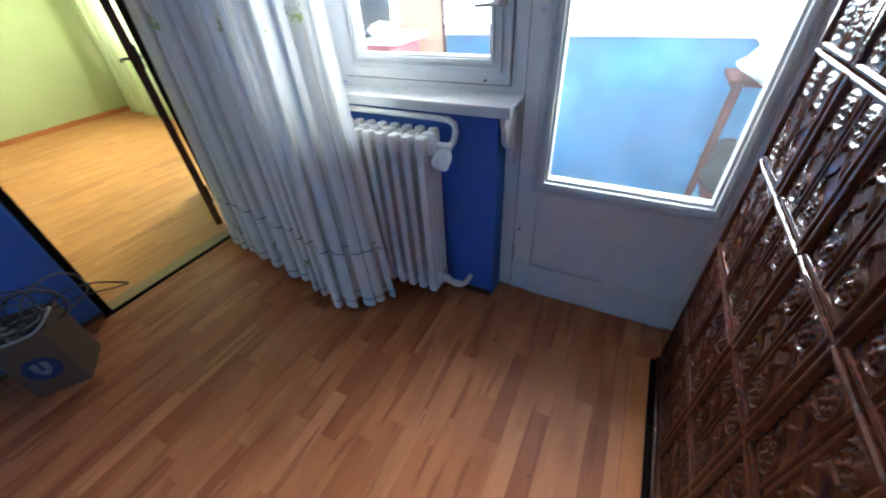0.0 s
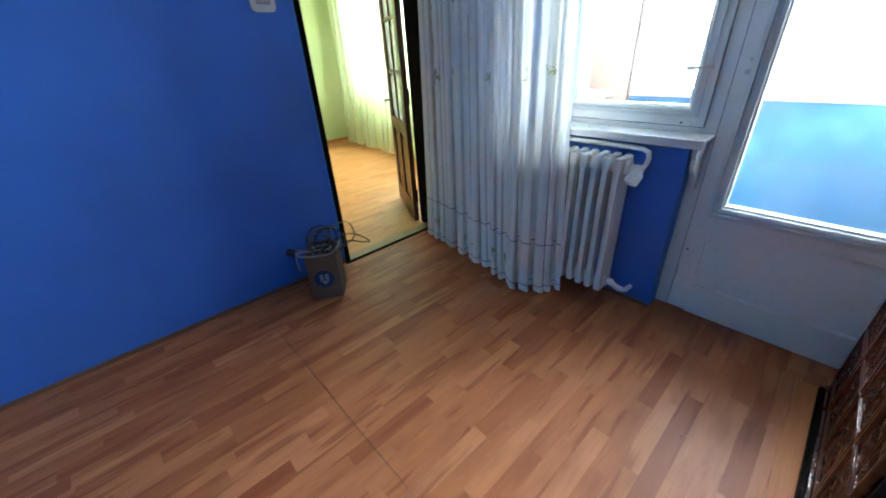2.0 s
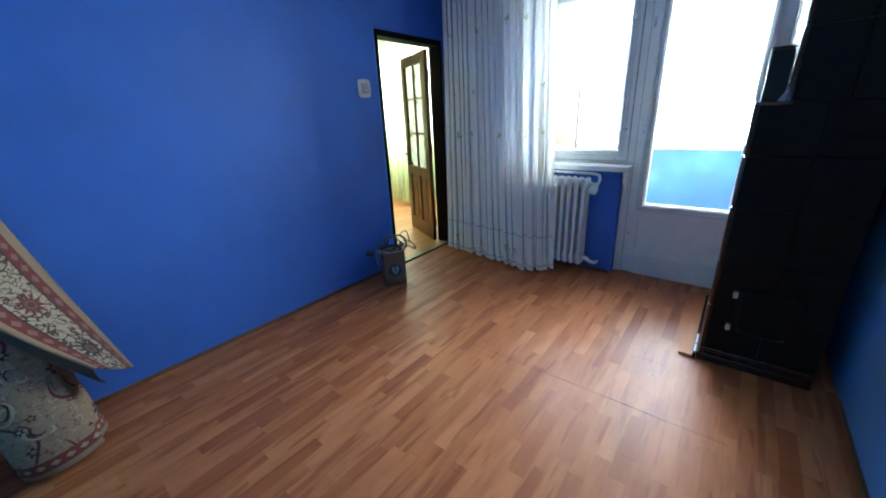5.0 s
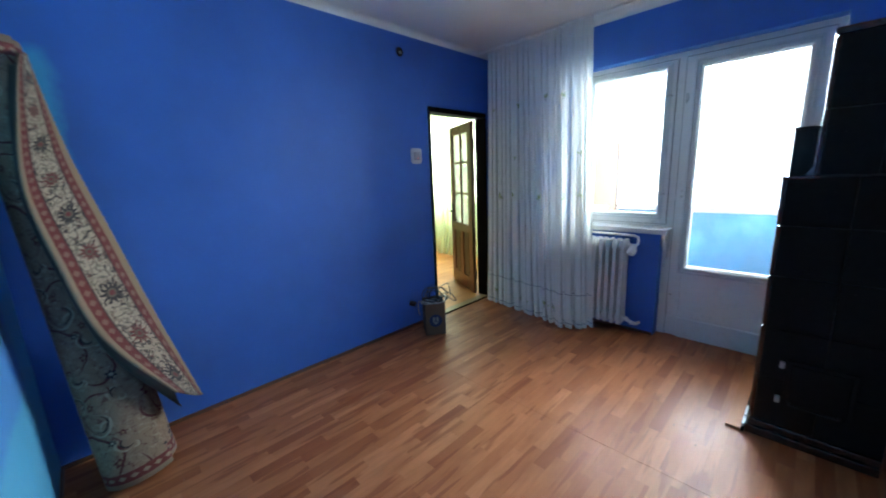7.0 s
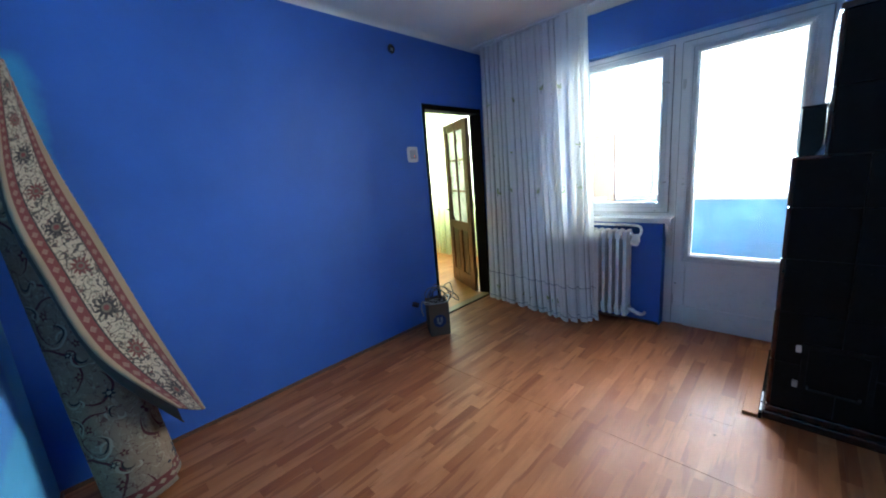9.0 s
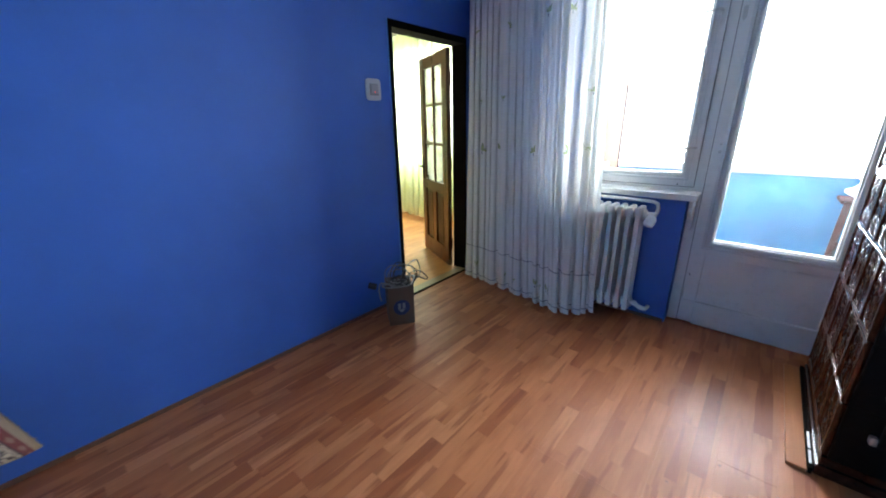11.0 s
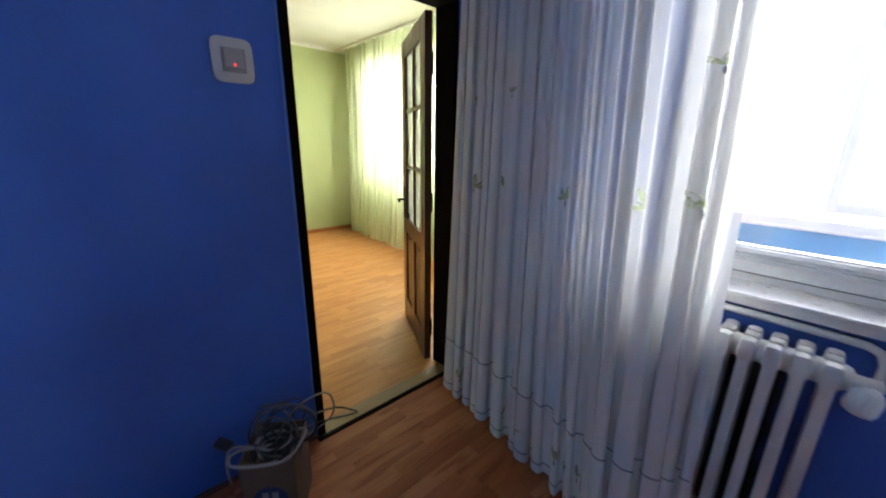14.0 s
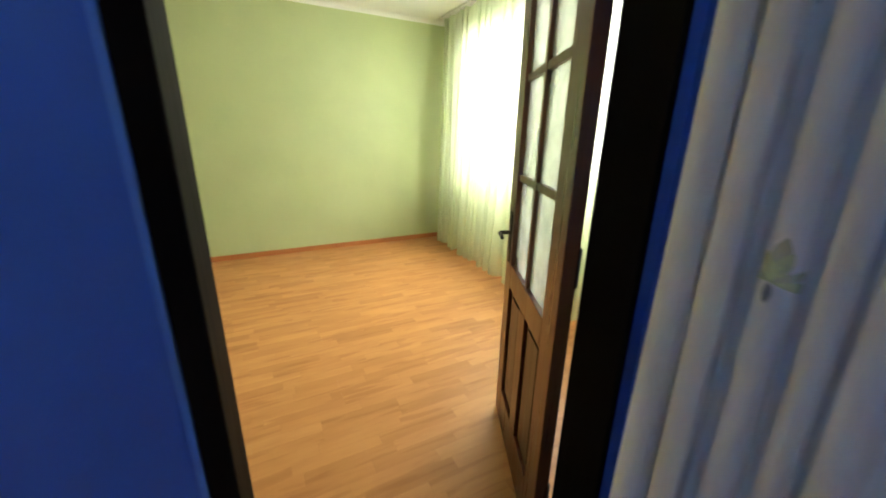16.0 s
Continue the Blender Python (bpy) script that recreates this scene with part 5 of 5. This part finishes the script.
part("body", boxes((-1.45, -1.205, 1.84, 2.16, -0.03, 0.952), bevel=0.012), red_plastic, tower)
for z in (0.02, 0.33, 0.64):
    part("drawer", boxes((-1.206, -1.196, 1.86, 2.14, z, z + 0.29), bevel=0.006), red_plastic, tower)
tray = tagged(part("plastic_tray", boxes((-1.46, -1.155, 1.83, 2.17, 0.953, 0.966), (-1.46, -1.15, 1.825, 1.84, 0.953, 0.985), (-1.46, -1.15, 2.16, 2.175, 0.953, 0.985), (-1.165, -1.15, 1.84, 2.16, 0.953, 0.985), bevel=0.005), white_plastic),
              "white plastic tray on the red drawer tower", "tray")
bundle = bmesh.new()
bmesh.ops.create_uvsphere(bundle, u_segments=24, v_segments=12, radius=1)
for v in bundle.verts:
    v.co = Vector((v.co.x * 0.06, v.co.y * 0.09, v.co.z * 0.035 + 0.06)) + 0.02 * noise.noise_vector(v.co * 2.5)
bmesh.ops.translate(bundle, vec=(-1.37, 2.0, 0.966 - min(v.co.z for v in bundle.verts)), verts=bundle.verts)
tagged(part("folded_cloth", bundle, white_cloth, smooth=True), "crumpled white cloth lying on the tray", "cloth")


def crumple(bm, amount, freq, seed):
    off = Vector((seed * 3.1, seed * 1.7, 0))
    for v in bm.verts:
        v.co += amount * noise.noise_vector(v.co * freq + off)
    return bm


stool = thing("side_table", "red-brown wooden table with splayed legs in the loggia", "table")
part("top", boxes((0.43, 1.15, 2.06, 2.32, 0.785, 0.81), bevel=0.006), red_wood, stool)
for (xa, ya), (xb, yb) in (((0.47, 2.10), (0.44, 2.10)), ((0.80, 2.24), (0.80, 2.30)), ((1.08, 2.24), (1.12, 2.30)), ((1.08, 2.10), (1.12, 2.06))):
    part("leg", tube([(xb, yb, -0.03), (lerp(xb, xa, 0.5), lerp(yb, ya, 0.5), 0.38), (xa, ya, 0.79)], [0.017, 0.020, 0.023], 8), red_wood, stool, smooth=True)


def pillow(name, cx, cy, cz, w, d, h, material, label, category, seed):
    bm = bmesh.new()
    bmesh.ops.create_uvsphere(bm, u_segments=36, v_segments=18, radius=1)
    for v in bm.verts:
        x, y, z = v.co
        p = 0.6
        v.co = Vector((math.copysign(abs(x) ** p, x) * w, math.copysign(abs(y) ** p, y) * d, z * h * (1 - 0.3 * (x * x + y * y))))
    crumple(bm, 0.042, 10, seed)
    crumple(bm, 0.012, 26, seed + 1)
    low = min(v.co.z for v in bm.verts)
    bmesh.ops.translate(bm, vec=(cx, cy, cz - low), verts=bm.verts)
    return tagged(part(name, bm, material, smooth=True), label, category)


pillow("white_cushion", 0.675, 2.10, 0.795, 0.215, 0.17, 0.065, white_cloth, "crumpled white cushion on the loggia table", "cushion", 2)
pillow("pink_blanket", 0.74, 2.14, 0.862, 0.25, 0.15, 0.15, pink_cloth, "crumpled pink blanket on the white cushion", "blanket", 5)
stand = part("stretcher_shelf", boxes((0.50, 1.10, 2.06, 2.28, 0.22, 0.24), bevel=0.004), red_wood, stool)
pillow("cloth_bag", 0.58, 2.14, 0.238, 0.125, 0.10, 0.13, dark_cloth, "dark charcoal cloth bag on the table's lower shelf", "bag", 8)

# ---- crumbs on the floor ----
rnd = random.Random(8)
for x, y in ((0.10, 0.02), (-0.05, -0.20), (0.22, -0.08), (-0.30, -1.15), (0.05, 0.45), (-0.62, 0.72)):
    bm = bmesh.new()
    bmesh.ops.create_icosphere(bm, subdivisions=1, radius=0.004)
    for v in bm.verts:
        v.co = Vector((v.co.x * rnd.uniform(0.6, 1.6), v.co.y * rnd.uniform(0.6, 1.4), v.co.z * 0.5))
    bmesh.ops.translate(bm, vec=(x, y, -min(v.co.z for v in bm.verts)), verts=bm.verts)
    tagged(part("crumb", bm, dark_cloth), "small dark crumb of dirt on the laminate floor", "dirt", "crumbs on the floor")

# ---- laminate planks, last ----
PLANK, LONG = 0.195, 1.29


def planks(parent_name, material, x0, x1, y0, y1):
    parent = bpy.data.objects[parent_name]
    col = 0
    x = x0
    while x < x1 - 0.01:
        xe = min(x + PLANK, x1)
        y = y0 - (col * 0.43) % LONG
        while y < y1 - 0.01:
            a, b = max(y, y0), min(y + LONG, y1)
            if b - a > 0.02:
                key = (material.name, round(xe - x, 3), round(b - a, 3))
                if key not in PLANKS:
                    bm = boxes((0.0001, key[1] - 0.0001, 0.0001, key[2] - 0.0001, -0.0085, 0.0), bevel=0.0)
                    bmesh.ops.bevel(bm, geom=[e for e in bm.edges if all(v.co.z > -0.001 for v in e.verts)], offset=0.0003, segments=1, affect="EDGES")
                    data = bpy.data.meshes.new("plank")
                    bm.to_mesh(data)
                    bm.free()
                    data.materials.append(material)
                    PLANKS[key] = data
                ob = new("plank", PLANKS[key])
                ob.parent = parent
                ob.location = (x, a, 0.0)
            y += LONG
        x = xe
        col += 1


PLANKS = {}
planks("floor", floor_laminate, WEST, EAST, SOUTH, -0.3845)
planks("floor", floor_laminate, WEST, EAST, -0.3835, NORTH + 0.12)
planks("floor_green_room", warm_lit_laminate, -5.95, WEST - 0.135, -1.5, 2.70)
planks("floor_green_room", warm_lit_laminate, WEST - 0.135, WEST - 0.072, D0 + 0.035, D1 - 0.023)
